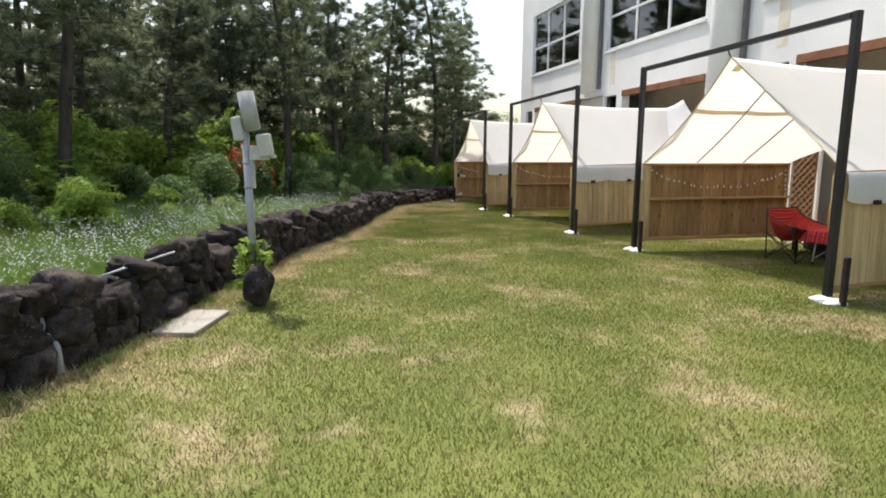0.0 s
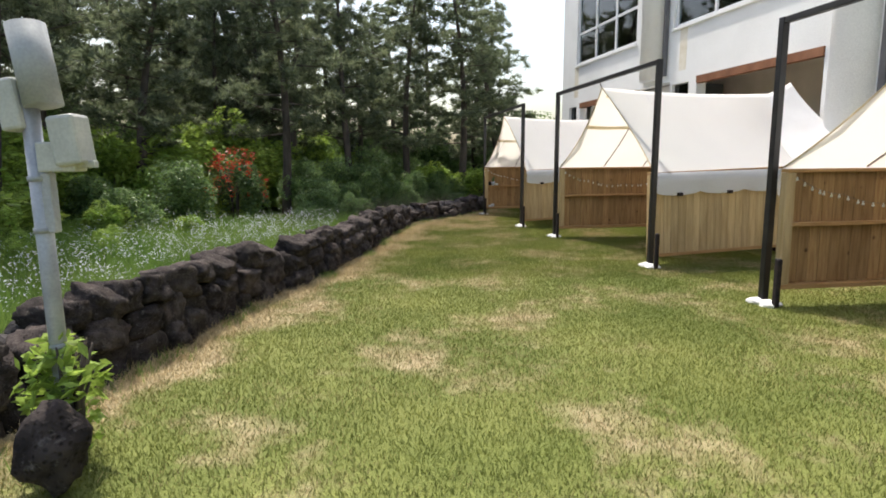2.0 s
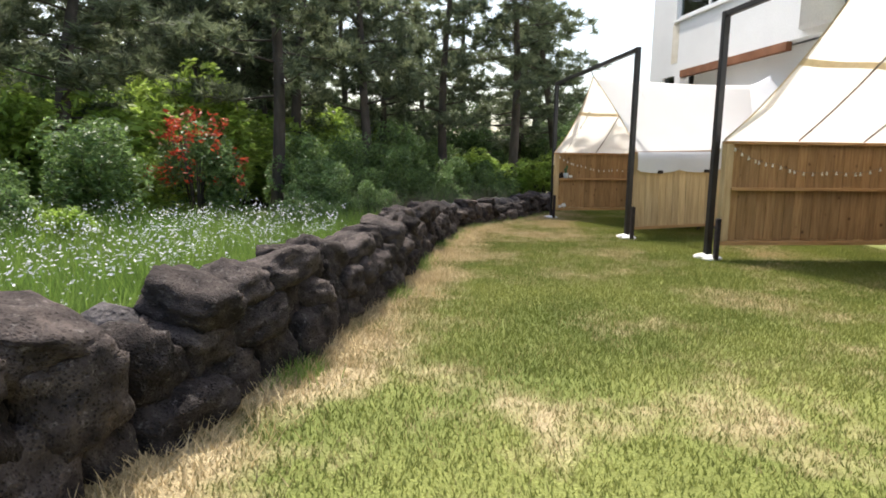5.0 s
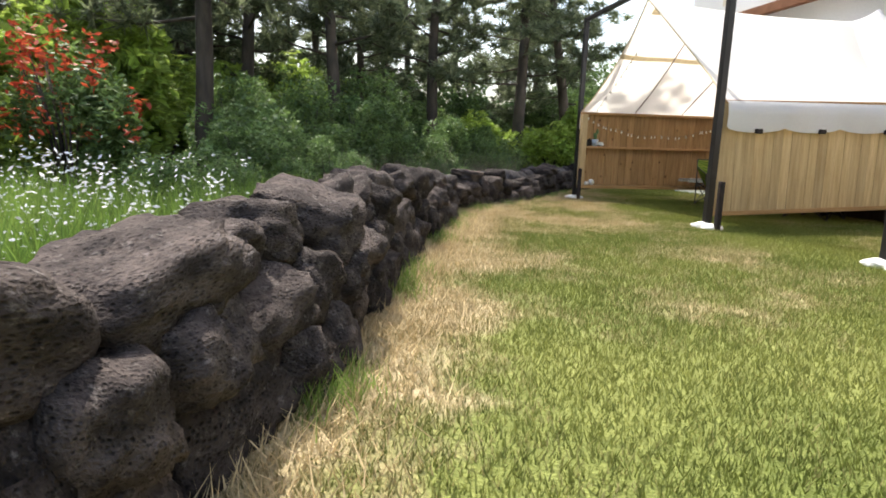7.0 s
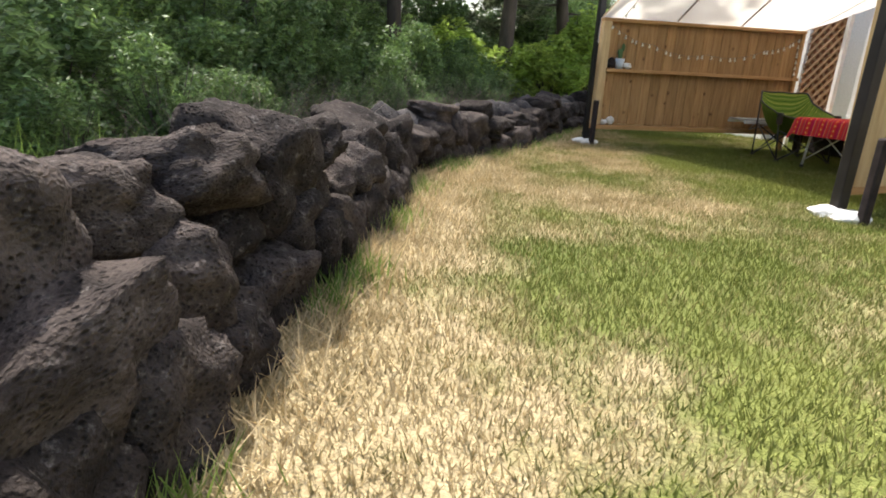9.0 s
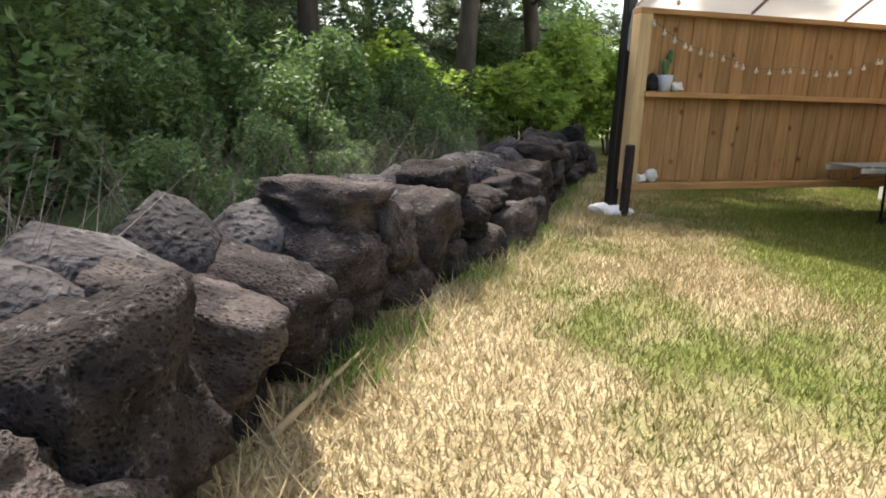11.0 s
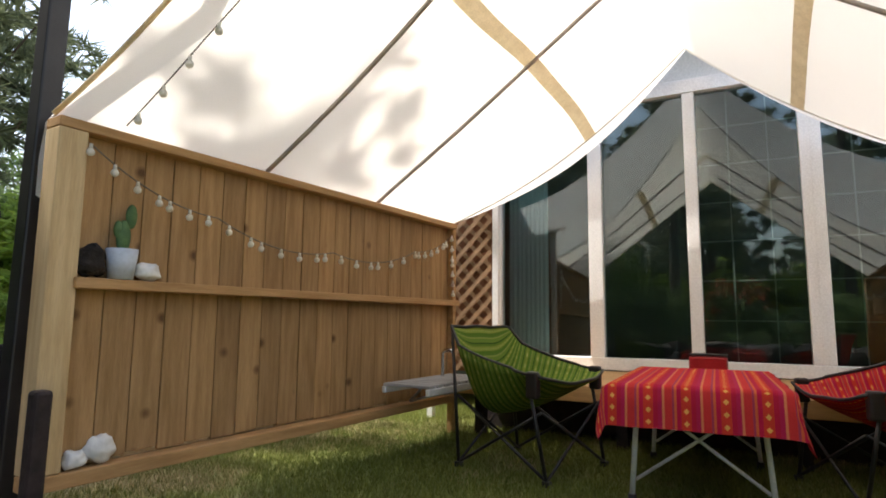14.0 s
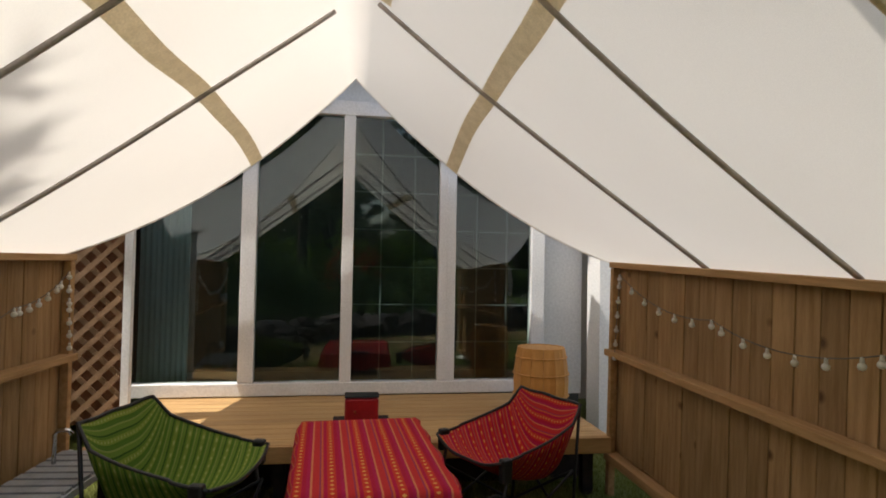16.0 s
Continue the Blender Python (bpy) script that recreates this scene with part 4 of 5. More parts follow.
# cactus in a pot on the shelf rail
pot = thing("potted_cactus", F @ pose(0.30, -0.05, 1.06), "small green cactus in a pale blue-grey pot on the rail", "plant")
bm = bmesh.new()
bmesh.ops.create_cone(bm, segments=24, radius1=0.05, radius2=0.066, depth=0.135, cap_ends=True, matrix=Matrix.Translation((0, 0, 0.0675)))
for f in bm.faces:
    f.smooth = len(f.verts) == 4
part("pot", bm, M_POT, pot)
bm = bmesh.new()
for c, r in (((0.0, 0, 0.19), (0.032, 0.018, 0.075)), ((0.03, 0, 0.285), (0.026, 0.015, 0.055)), ((-0.025, 0, 0.22), (0.02, 0.014, 0.04))):
    bmesh.ops.create_uvsphere(bm, u_segments=14, v_segments=10, radius=1, matrix=Matrix.Translation(c) @ Matrix.Diagonal((*r, 1)))
for f in bm.faces:
    f.smooth = True
part("cactus", bm, M_CACTUS, pot)


def pebble(m, size, material, label, seed, group=""):
    bm = bmesh.new()
    bmesh.ops.create_icosphere(bm, subdivisions=3, radius=1)
    for v in bm.verts:
        d = 1 + 0.35 * noise.noise(v.co * 1.6 + Vector((seed * 3.1, 0, 0))) + 0.12 * noise.noise(v.co * 5)
        v.co = Vector((v.co.x * size[0], v.co.y * size[1], v.co.z * size[2])) * d
    for f in bm.faces:
        f.smooth = True
    low = min(v.co.z for v in bm.verts)
    bmesh.ops.translate(bm, verts=bm.verts, vec=(0, 0, -low))
    return one("stone", bm, material, m, label, "stone", group)


pebble(F @ pose(0.17, -0.05, 1.06), (0.065, 0.045, 0.07), M_BASALT, "dark basalt stone on the fence rail", 1)
pebble(F @ pose(0.42, -0.05, 1.06), (0.062, 0.045, 0.042), M_ROCKWHITE, "white stone on the fence rail", 2)
pebble(F @ pose(0.18, -0.03, 0.286), (0.05, 0.04, 0.04), M_ROCKWHITE, "white stones on the bottom rail", 3)
pebble(F @ pose(0.28, -0.03, 0.286), (0.065, 0.04, 0.055), M_ROCKWHITE, "white stones on the bottom rail", 4)
# washing shelf with a tap
ws = thing("wash_shelf", F @ pose(2.55, -0.28, 0), "grey slatted washing shelf with a chrome tap by the fence", "shelf")
for k in range(9):
    bm = bmesh.new()
    bevel_box(bm, -0.42 + 0.10 * k, -0.345 + 0.10 * k, -0.19, 0.19, 0.445, 0.465, 0.004)
    part("slat", bm, M_GALV, ws)
bm = bmesh.new()
for y in (-0.18, 0.18):
    bevel_box(bm, -0.43, 0.54, y - 0.015, y + 0.015, 0.40, 0.443, 0.004)
part("frame", bm, M_WHITE, ws)
for x in (0.0, 0.48):
    for y in (-0.15, 0.15):
        bm = bmesh.new()
        tube(bm, [(x, y, 0.40), (x, 0.26, 0.29)], 0.010, 8)
        part("bracket", bm, M_GALV, ws)
bm = bmesh.new()
tube(bm, [(0.2, 0.1, 0.466), (0.2, 0.1, 0.64), (0.2, 0.08, 0.665), (0.2, 0.02, 0.665), (0.2, 0.0, 0.64)], 0.013, 8)
part("tap", bm, M_CHROME, ws, "chrome tap")
# red box on a tray on the deck
tray = thing("tray", T @ pose(3.55, -0.10, 0.452), "dark wooden tray on the deck", "tray")
bm = bmesh.new()
bevel_box(bm, -0.16, 0.16, -0.22, 0.22, 0, 0.035, 0.008)
part("base", bm, M_RUST, tray)
rb = thing("red_box", T @ pose(3.55, -0.10, 0.488), "small glossy red metal box with a dark rim", "box")
bm = bmesh.new()
bevel_box(bm, -0.08, 0.08, -0.13, 0.13, 0, 0.19, 0.02)
part("body", bm, M_REDBOX, rb)
bm = bmesh.new()
bevel_box(bm, -0.083, 0.083, -0.133, 0.133, 0.192, 0.205, 0.008)
part("lid", bm, M_STEEL, rb)
bm = bmesh.new()
tube(bm, [(-0.082, 0.05, 0.09), (-0.095, 0.05, 0.09)], 0.012, 10)
part("knob", bm, M_CHROME, rb)
# small switch on the white wall, hook under the gable
bm = bmesh.new()
bevel_box(bm, DX + 0.03, DX + 0.098, -1.06, -1.0, 2.1, 2.2, 0.006)
one("wall_socket", bm, M_WHITE, SITE, "small white outdoor socket on the wall", "socket")

# ---- lava stone wall ----
wall = thing("stone_wall", Matrix(), "dry-stacked wall of dark porous lava stones", "wall", kind="structure")
variants = []
for k in range(16):
    bm = bmesh.new()
    bmesh.ops.create_icosphere(bm, subdivisions=4, radius=0.5)
    off = Vector((k * 7.3, k * 3.1, 0))
    for v in bm.verts:
        n0 = v.co.normalized()
        # blocky: pull the ball towards a rounded box, then break it up
        bx = n0 / max(abs(n0.x), abs(n0.y), abs(n0.z))
        p = n0.lerp(bx, 0.30 + 0.25 * (k % 3)) * 0.5
        r = 1 + 0.26 * noise.noise(n0 * 1.4 + off) + 0.10 * noise.noise(n0 * 4.0 + off) + 0.06 * noise.noise(n0 * 9 + off) + 0.06 * noise.noise(n0 * 19 + off)
        v.co = p * r
    for f in bm.faces:
        f.smooth = True
    me = mesh_of(bm, "stone", M_BASALT)
    variants.append(me)
rs = random.Random(5)
stones = []
for rowk, (zc, hh, back) in enumerate(((0.10, 0.34, 0.0), (0.34, 0.32, 0.03), (0.57, 0.26, 0.08))):
    y = 0.4 + rowk * 0.13
    while y < 28.5:
        ln = rs.uniform(0.26, 0.58)
        yaw = -math.atan2(wall_x(y + 0.4) - wall_x(y - 0.4), 0.8)
        x = wall_x(y + ln / 2)
        hf = float(np.interp(y, (0, 11, 14, 19, 23, 28), (1.05, 1.05, 0.95, 0.9, 0.85, 0.92)))
        h = hh * hf * rs.uniform(0.8, 1.3)
        if rowk == 2 and rs.random() < (0.24 if y < 10 else 0.10 if y < 19 else 0.72):
            y += ln
            continue
        if rowk == 2 and rs.random() < 0.15:
            h *= 1.35
        stones.append((x - 0.20 - back + rs.uniform(-0.08, 0.04), y + ln / 2, GZ + zc * hf + (0.06 if h > 0.5 else 0), rs.uniform(0.36, 0.5), ln * 1.0, h * 1.02, yaw))
        y += ln * 0.97
for st in stones:
    x, yy, z, a, b, c, yaw = st
    s = part("stone", variants[rs.randrange(16)], None, wall)
    s.matrix_world = Matrix.LocRotScale((x, yy, z), Euler((rs.uniform(-0.3, 0.3), rs.uniform(-0.35, 0.35), yaw + rs.choice((0, 3.1416)) + rs.uniform(-0.25, 0.25))), Vector((a, b, c)))
# rubble core and the back row, joined
bm = bmesh.new()
y = 0.3
while y < 28.8:
    x = wall_x(y)
    for dz in (0.10, 0.30):
        ln = rs.uniform(0.35, 0.55)
        mm = Matrix.LocRotScale((x - 0.55 + rs.uniform(-0.05, 0.05), y, GZ + dz + rs.uniform(0, 0.06)), Euler((rs.uniform(0, 3), rs.uniform(0, 3), rs.uniform(0, 3))), Vector((0.42, ln, 0.36)))
        bmesh.ops.create_icosphere(bm, subdivisions=2, radius=0.55, matrix=mm)
    y += 0.36
for v in bm.verts:
    v.co += Vector((noise.noise(v.co * 5), noise.noise(v.co * 5 + Vector((9, 0, 0))), noise.noise(v.co * 5 + Vector((0, 9, 0))))) * 0.07
for f in bm.faces:
    f.smooth = True
tagged(part("rubble", bm, M_BASALT_FAR, wall), kind="stuff")

# ---- pole with floodlights by the wall ----
PX, PY = -2.46, 7.02
P = pose(PX, PY, GZ)
pole = thing("lamp_pole", P @ pose(0, 0, 0, 0, -1.2, 0) @ Matrix.Scale(0.96, 4), "grey pole with weathered plastic boxes and lamps near the wall", "pole")
bm = bmesh.new()
tube(bm, [(0, 0, 0), (0, 0, 2.22)], 0.048, 12)
part("pole", bm, M_GALV, pole)
for z in (0.75, 1.45, 1.75):
    bm = bmesh.new()
    tube(bm, [(0, 0, z), (0, 0, z + 0.03)], 0.056, 12)
    part("clamp", bm, M_GREYBOX, pole)
bm = bmesh.new()
tube(bm, [(0.10, -0.02, 2.17), (0.03, 0, 2.62)], 0.10, 16)
part("round_housing", bm, M_GREYBOX, pole, "long grey cylindrical housing")
bm = bmesh.new()
bevel_box(bm, 0.05, 0.27, -0.07, 0.05, 1.80, 1.97, 0.012)
part("junction_box", bm, M_AGED, pole, "white junction box")
bm = bmesh.new()
bevel_box(bm, 0.12, 0.25, -0.08, 0.06, 2.03, 2.32, 0.02, Matrix.Rotation(-0.12, 4, "Y"))
part("lamp_head", bm, M_AGED, pole)
bm = bmesh.new()
bevel_box(bm, 0.36, 0.52, -0.11, 0.05, 1.80, 2.08, 0.02, Matrix.Rotation(-0.10, 4, "Y"))
bevel_box(bm, 0.26, 0.37, -0.04, 0.0, 1.82, 1.86, 0.005)
part("flood_lamp", bm, M_AGED, pole)
bm = bmesh.new()
bevel_box(bm, -0.16, 0.0, -0.02, 0.02, 2.16, 2.20, 0.004)
part("bracket", bm, M_GALV, pole)
bm = bmesh.new()
bevel_box(bm, 0.02, 0.09, -0.03, 0.03, 1.45, 1.80, 0.01)
part("cable_duct", bm, M_GALV, pole)
pebble(P @ pose(0.13, -0.30, 0), (0.17, 0.15, 0.24), M_BASALT, "upright dark lava rock at the foot of the pole", 6)
# concrete slab, straw and hose near the wall
bm = bmesh.new()
bevel_box(bm, -0.22, 0.22, -0.44, 0.44, 0, 0.05, 0.012)
one("concrete_slab", bm, M_CONCRETE, pose(-2.80, 5.96, GZ, 0, 0, -3), "pale square concrete cover slab in the grass", "slab")
bm = bmesh.new()
tube(bm, [(-3.85, 4.30, 0.42), (-3.60, 4.45, 0.50), (-3.38, 4.50, 0.42), (-3.24, 4.46, 0.20), (-3.18, 4.40, GZ + 0.05)], 0.028, 8)
one("hose", bm, M_GREYBOX, Matrix(), "grey hose end hanging over the wall", "hose")
bm = bmesh.new()
tube(bm, [(-3.35, 5.3, 0.60), (-3.15, 6.4, 0.66)], 0.012, 6)
one("metal_rod", bm, M_GALV, Matrix(), "thin metal rod lying on the wall", "rod")
bm = bmesh.new()
tube(bm, [(-1.72, 21.40, GZ + 0.02), (-1.62, 21.66, GZ + 0.03), (-1.50, 21.90, GZ + 0.06)], 0.015, 7, 0.006)
one("driftwood", bm, M_STRAW, Matrix(), "bleached broken stick lying at the wall's foot", "stick")

# ---- lawn blades ----
def lawn_blades(n, x0, x1, y0, y1, h0, h1, w):
    px, py = rng.uniform(x0, x1, n), rng.uniform(y0, y1, n)
    wx = np.interp(py, [p[0] for p in WALL_X], [p[1] for p in WALL_X])
    ok = px > wx - 0.1
    px, py = px[ok], py[ok]
    return blades(px, py, GZ, rng.uniform(h0, h1, len(px)), w, 0.9)
v = np.concatenate([lawn_blades(430000, -3.2, 7.4, 0.8, 13, 0.014, 0.042, 0.009), lawn_blades(660000, -2.6, 5.6, 13, 27, 0.014, 0.046, 0.0075), lawn_blades(60000, -3, 7, 27, 32, 0.02, 0.06, 0.02)])
one("lawn_grass", tri_mesh("lawn_grass", v, M_BLADE), None, Matrix(), "short mown grass, green and straw-dry in patches", "grass", kind="stuff")
# straw and longer tufts along the wall's foot
n = 15000
py = rng.uniform(1, 27, n)
px = np.interp(py, [p[0] for p in WALL_X], [p[1] for p in WALL_X]) + np.abs(rng.normal(0, 0.22, n)) - 0.05
v = blades(px, py, GZ, rng.uniform(0.02, 0.12, n), 0.007, 1.6)
one("dry_straw", tri_mesh("dry_straw", v, M_STRAW), None, Matrix(), "loose dry straw along the foot of the wall", "straw", kind="stuff")
n = 5000
cl = rng.uniform(2, 27, 60)
py = np.repeat(cl, n // 60) + rng.normal(0, 0.10, n // 60 * 60)
px = np.interp(py, [p[0] for p in WALL_X], [p[1] for p in WALL_X]) + np.abs(rng.normal(0, 0.1, len(py)))
v = blades(px, py, GZ, rng.uniform(0.04, 0.15, len(py)), 0.008, 0.8)
one("grass_tufts", tri_mesh("grass_tufts", v, M_WEED), None, Matrix(), "uncut grass tufts at the foot of the wall", "grass", kind="stuff")

# ---- wild field behind the wall ----
n = 120000
py = rng.uniform(-2, 18.5, n)
d = rng.uniform(0.0, 1.0, n) ** 1.4 * 9
px = np.interp(py, [p[0] for p in WALL_X], [p[1] for p in WALL_X]) - 0.75 - d
v = blades(px, py, GZ + 0.1, rng.uniform(0.15, 0.62, n), 0.016, 0.7)
one("tall_weeds", tri_mesh("tall_weeds", v, M_WEED), None, Matrix(), "tall bright green weeds behind the wall", "weeds", kind="stuff")
cc = []
for k in range(1500):
    y = rng.uniform(2, 17)
    x = wall_x(y) - 0.9 - abs(rng.normal(0, 2.0))
    z = GZ + rng.uniform(0.42, 0.78)
    cc.append(np.array([x, y, z]) + rng.normal(0, 0.045, (8, 3)))
one("wild_flowers", tri_mesh("wild_flowers", leaves(np.concatenate(cc), 0.015), M_FLOWER), None, Matrix(), "drifts of small white-lilac wild flowers", "flowers", kind="stuff")
# dry creepers and twigs by the wall near the last tent
n = 1300
py = rng.uniform(19.5, 26, n)
px = np.interp(py, [p[0] for p in WALL_X], [p[1] for p in WALL_X]) - 0.7 - np.abs(rng.normal(0, 0.5, n))
v = blades(px, py, GZ + 0.2, rng.uniform(0.2, 0.75, n), 0.006, 1.3)
one("dry_stems", tri_mesh("dry_stems", v, M_TWIG), None, Matrix(), "tangle of dry brown stems behind the wall", "stems", kind="stuff")


def shrub_mesh(r, h, n, size, seed, lumps=24):
    g = np.random.default_rng(seed)
    out = []
    for k in range(lumps):
        a, q = g.uniform(0, 6.28), g.uniform(0, 1) ** 0.5
        cz = g.uniform(0.25, 0.9) * h
        rr = r * (1.0 - 0.5 * (cz / h) ** 2)
        c = np.array([math.cos(a) * q * rr * 0.75, math.sin(a) * q * rr * 0.75, cz])
        m = n // lumps
        d = g.normal(size=(m, 3))
        d /= np.linalg.norm(d, axis=1)[:, None]
        s = g.uniform(0.55, 1.0, (m, 1)) ** 0.6 * np.array([[r * 0.33, r * 0.33, h * 0.19]]) * g.uniform(0.7, 1.2)
        out.append(c + d * s)
    return leaves(np.concatenate(out), size)


def stems_bm(r, h, n, seed):
    q = random.Random(seed)
    bm = bmesh.new()
    for k in range(n):
        a = q.uniform(0, 6.28)
        e = Vector((math.cos(a) * r * q.uniform(0.2, 0.6), math.sin(a) * r * q.uniform(0.2, 0.6), h * q.uniform(0.6, 0.95)))
        tube(bm, [(0.05 * math.cos(a), 0.05 * math.sin(a), -0.1), e * 0.5 + Vector((0, 0, 0.1)), e], 0.022, 5, 0.006)
    return bm


def shrub(name, m, r, h, n, size, material, seed, label, group):
    t = thing(name, m, label, "shrub", group)
    part("branchwork", stems_bm(r, h, 9, seed), M_BARK, t)
    part("foliage", tri_mesh("foliage", shrub_mesh(r, h, n, size, seed), material), None, t)
    return t


dark = [shrub("evergreen_shrub", pose(-9 - k, 24, GZ), 1.25, 2.1 + 0.35 * k, 7000, 0.060, M_LEAF_DARK, 40 + k, "dense dark evergreen shrub at the wood's edge", "undergrowth") for k in range(3)]
light = [shrub("bright_shrub", pose(-8 - k, 20, GZ), 0.95, 1.35 + 0.3 * k, 5000, 0.065, M_LEAF_LIGHT, 60 + k, "sunlit yellow-green leafy shrub", "undergrowth") for k in range(2)]
rp = random.Random(11)
def put(proto, x, y, s, z=GZ):
    t_ = min(1, max(0, ((x + 7) * 5.5 + (y - 20.8) * -8.8) / (5.5 ** 2 + 8.8 ** 2)))
    if s > 0.56 and proto.name.split(".")[0] != "pine_tree" and math.hypot(x + 7 - 5.5 * t_, y - 20.8 + 8.8 * t_) < 1.5:
        return None
    c = copy_thing(proto, pose(x, y, z, 0, 0, rp.uniform(0, 360)))
    c.scale = (s * rp.uniform(0.9, 1.2), s * rp.uniform(0.9, 1.2), s * rp.uniform(0.85, 1.15))
    return c
# first belt right behind the wall beside and past the last tent
for y in np.arange(18.0, 33, 0.9):
    put(dark[rp.randrange(3)], wall_x(y) - 2.2 - rp.uniform(0, 0.9), y, rp.uniform(0.42, 0.66))
for y in np.arange(16.5, 34, 1.25):
    put(dark[rp.randrange(3)], wall_x(y) - 4.2 - rp.uniform(0, 1.4), y + rp.uniform(-0.4, 0.4), rp.uniform(0.6, 0.9))
for y in np.arange(2, 34, 1.25):
    put((dark + light)[rp.randrange(5)], wall_x(y) - 7.5 - rp.uniform(0, 2.0), y, rp.uniform(0.7, 1.05))
    put(dark[rp.randrange(3)], wall_x(y) - 10.5 - rp.uniform(0, 2.5), y, rp.uniform(1.0, 1.4))
for y in np.arange(7, 18, 1.4):
    put(light[rp.randrange(2)], wall_x(y) - 5.0 - rp.uniform(0, 1.5), y, rp.uniform(0.5, 0.75))
for x in np.arange(-12, 7, 1.2):
    put((dark + light + light)[rp.randrange(7)], x, 33 + rp.uniform(-1.2, 2.5), rp.uniform(0.9, 1.3))
    put(dark[rp.randrange(3)], x, 37 + rp.uniform(-1, 3), rp.uniform(1.2, 1.7))
for x, y, s in ((-1.6, 29.5, 1.1), (-0.6, 30.5, 1.2), (0.6, 30.0, 1.1), (1.6, 31.0, 1.25), (-2.8, 30.4, 1.2), (2.8, 31.6, 1.3)):
    put(light[rp.randrange(2)], x, y, s)
for y in np.arange(3, 16, 0.8):
    put(light[rp.randrange(2)], wall_x(y) - 3.2 - rp.uniform(0, 2.2), y, rp.uniform(0.35, 0.55))
for x, y, q in ((-7.2, 7.6, 1.1), (-6.4, 6.0, 0.9), (-8.5, 9.0, 1.3), (-6.6, 10.5, 0.8)):
    put(light[rp.randrange(2)], x, y, q)
for y in np.arange(17.5, 28, 0.7):
    put(dark[rp.randrange(3)], wall_x(y) - 1.45 - rp.uniform(0, 0.5), y, rp.uniform(0.2, 0.36))
# sunlit young broadleaves between the trunks
for k in range(26):
    y = 13.5 + 0.85 * k
    put(light[rp.randrange(2)], wall_x(min(y, 29)) - 7.4 - rp.uniform(0, 4.5), y, rp.uniform(1.3, 2.1))
# red-tipped shrub
red = thing("red_tipped_shrub", pose(-6.9, 20.6, GZ) @ Matrix.Scale(1.15, 4), "shrub with glossy green leaves and bright red new shoots", "shrub")
part("branchwork", stems_bm(0.8, 1.75, 10, 3), M_BARK, red)
part("foliage", tri_mesh("foliage", shrub_mesh(0.85, 1.75, 5200, 0.05, 91), M_LEAF_DARK), None, red)
g = np.random.default_rng(8)
tips = []
for k in range(60):
    a, q = g.uniform(0, 6.28), g.uniform(0.2, 1) ** 0.5
    zz = g.uniform(0.75, 1.95)
    rr = 0.85 * (1.1 - 0.5 * (zz / 1.9) ** 2)
    tips.append(np.array([math.cos(a) * q * rr, math.sin(a) * q * rr, zz]) + g.normal(0, 0.06, (15, 3)))
part("new_growth", tri_mesh("new_growth", leaves(np.concatenate(tips), 0.05), M_LEAF_RED), None, red, "bright red young leaves")
# small leafy plant round the pole
shrub("young_shrub", pose(PX + 0.02, PY - 0.02, GZ), 0.30, 0.85, 500, 0.055, M_LEAF_LIGHT, 77, "young leafy shrub growing round the pole", "")

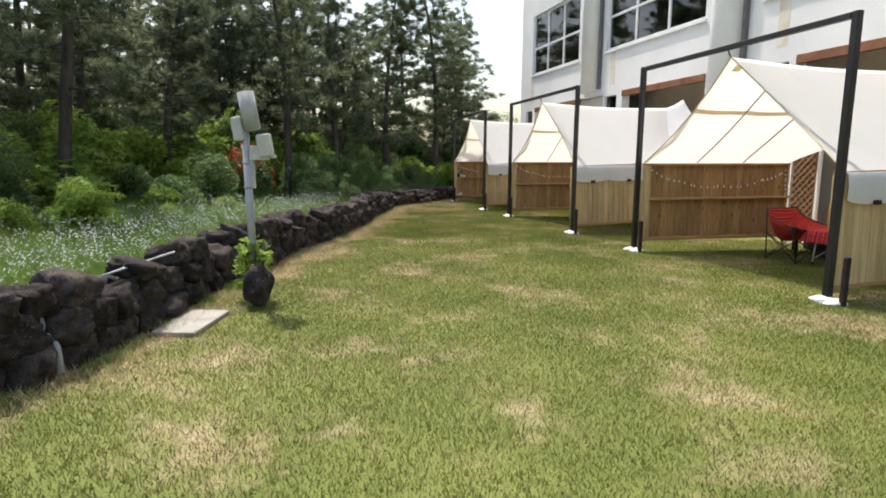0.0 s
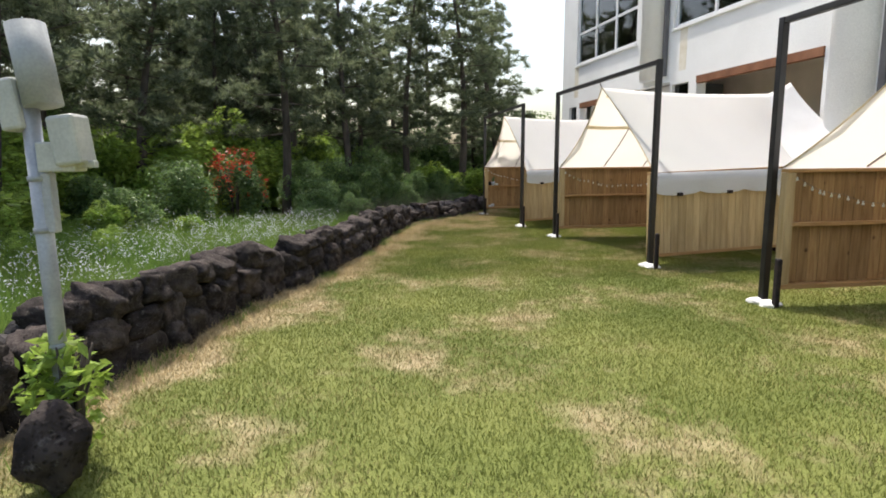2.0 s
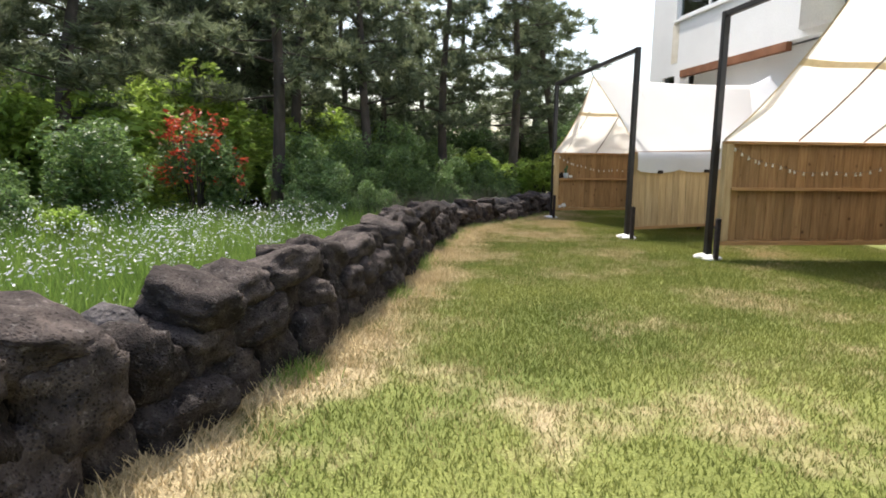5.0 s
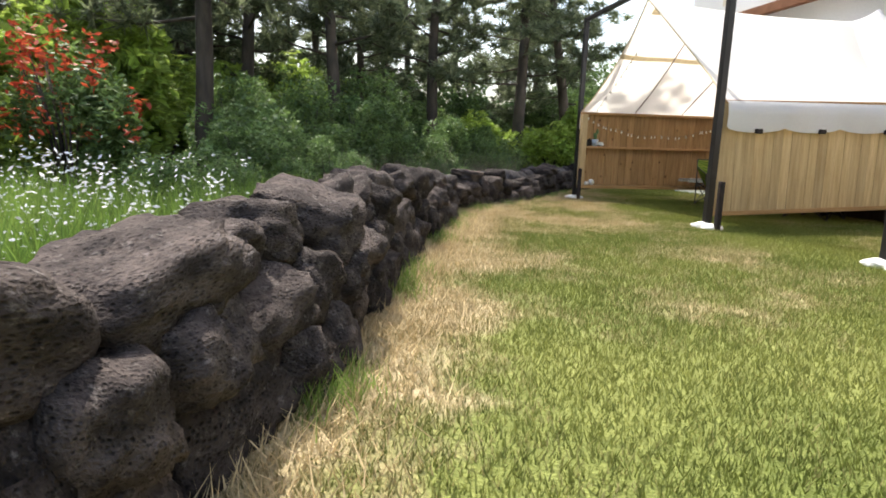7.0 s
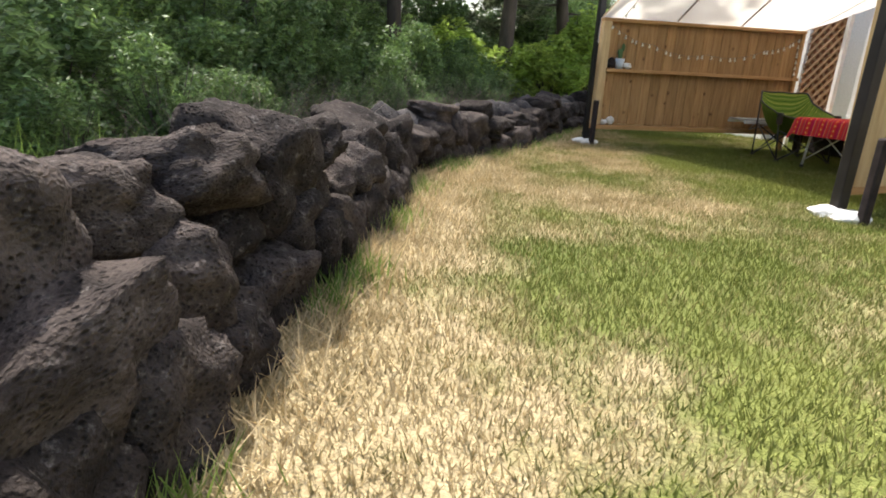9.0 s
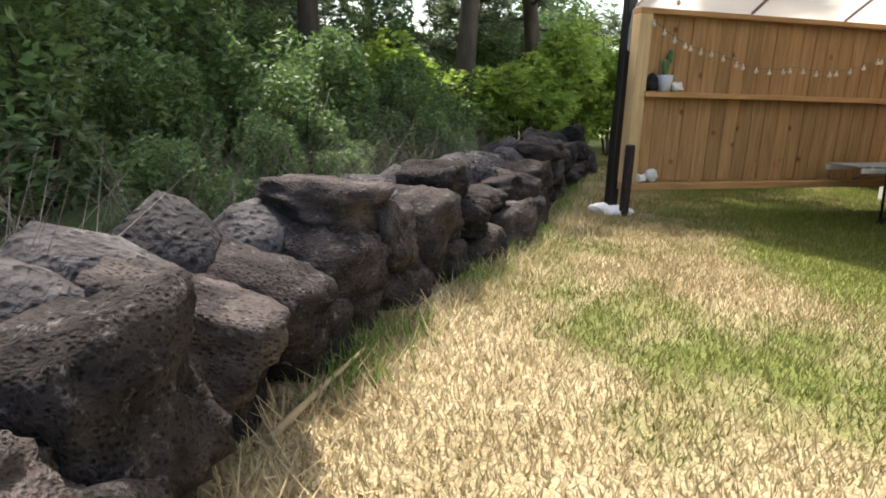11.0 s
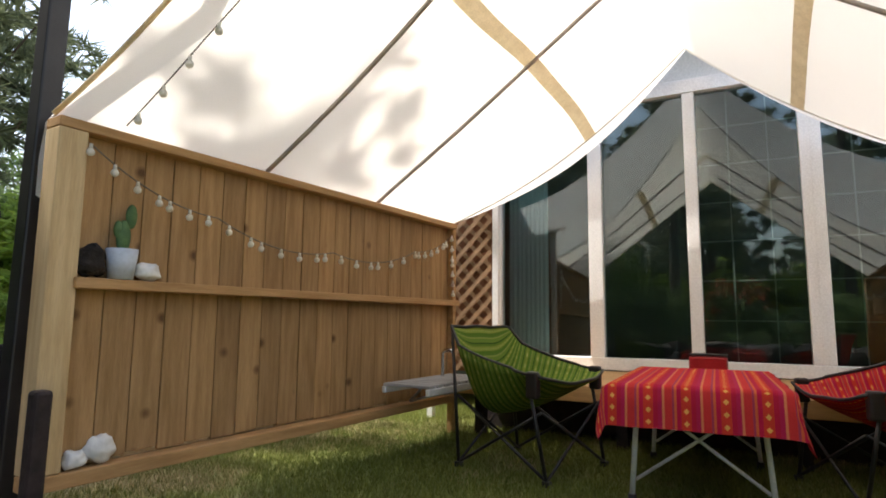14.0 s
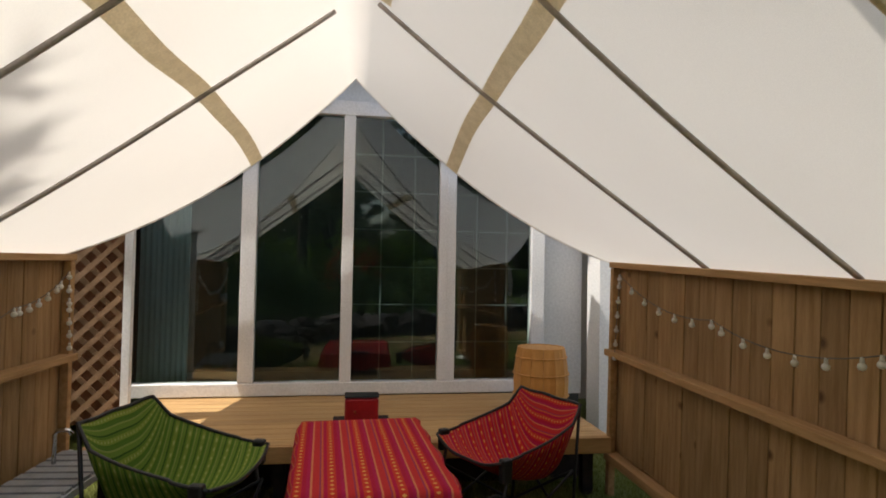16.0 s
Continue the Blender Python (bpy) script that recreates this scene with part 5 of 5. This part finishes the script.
# ---- pines ----
def pine(m, seed, h):
    q = random.Random(seed)
    t = thing("pine_tree", m, "tall dark pine with a leaning trunk and ragged crown", "tree", "pine wood")
    bm = bmesh.new()
    lx, ly = q.uniform(-0.9, 0.9), q.uniform(-0.9, 0.9)
    def axis(s):
        return Vector((lx * s * s + 0.25 * math.sin(3.5 * s + seed), ly * s * s + 0.25 * math.cos(3 * s + seed), h * s))
    o = axis(0)
    tube(bm, [axis(s) - Vector((o.x, o.y, 0.1)) for s in np.linspace(0, 0.97, 14)], 0.17, 9, 0.03)
    cent = []
    for k in range(34):
        s = 0.26 + 0.72 * k / 33
        p = axis(s) - Vector((o.x, o.y, 0))
        a = k * 2.4 + q.uniform(-0.5, 0.5)
        ln = 0.21 * h * math.sqrt(max(0.02, 1 - s)) * q.uniform(0.45, 1.15) + 0.3
        if s < 0.42:
            ln *= 0.9
        e = p + Vector((math.cos(a) * ln, math.sin(a) * ln, ln * q.uniform(-0.05, 0.35)))
        mid = p.lerp(e, 0.5) + Vector((0, 0, -0.05 * ln))
        tube(bm, [p, mid, e], 0.035 * (1.3 - s), 5, 0.008)
        for j in range(int(5 + ln * 5)):
            f = q.uniform(0.25 if s > 0.42 else 0.5, 1.05)
            c = p.lerp(mid, f * 2) if f < 0.5 else mid.lerp(e, f * 2 - 1)
            cent.append(c + Vector((q.gauss(0, 0.24), q.gauss(0, 0.24), q.gauss(0.08, 0.14))))
    part("trunk", bm, M_BARK, t)
    c = np.array([v[:] for v in cent])
    g = np.random.default_rng(seed)
    m_ = 38
    cc = np.repeat(c, m_, 0)
    d = g.normal(size=cc.shape)
    d[:, 2] = d[:, 2] * 0.75 + 0.25
    d /= np.linalg.norm(d, axis=1)[:, None]
    w = np.cross(d, g.normal(size=cc.shape))
    w /= np.linalg.norm(w, axis=1)[:, None] + 1e-6
    ln = g.uniform(0.16, 0.34, (len(cc), 1))
    st = cc + d * 0.02 + g.normal(0, 0.03, cc.shape)
    v = np.stack([st - w * 0.02, st + w * 0.02, st + d * ln], 1)
    part("crown", tri_mesh("crown", v, M_NEEDLE), None, t)
    return t


protos = [pine(pose(-8.5 - 2.2 * k, 29 + (k % 2) * 3, GZ), 21 + k, h) for k, h in enumerate((10.5, 11.5, 9.6, 12.5, 8.6))]
spots = [(-0.4, 30.2), (-2.6, 28.6), (-4.4, 25.6), (-6.0, 22.4), (-7.3, 28.0), (-9.5, 20.5), (-10.5, 16.0), (-11.5, 11.5), (-5.2, 31.0), (1.6, 33.0)]
fixed = len(spots)
for k in range(400):
    x, y = rp.uniform(-24, 5), rp.uniform(6, 42)
    if y < 30 and x > wall_x(y) - 7.5 - 0.25 * max(0, 24 - y):
        continue
    if x > 3.2 and y < 33:
        continue
    if y < 31 and x > -4.5:
        continue
    if x > 1.5 + 0.12 * (y - 30):
        continue
    if any((x - a) ** 2 + (y - b) ** 2 < 2.6 ** 2 for a, b in spots):
        continue
    spots.append((x, y))
spots = spots[:47]
for x, y in spots:
    put(protos[rp.randrange(5)], x, y, rp.uniform(0.85, 1.15))
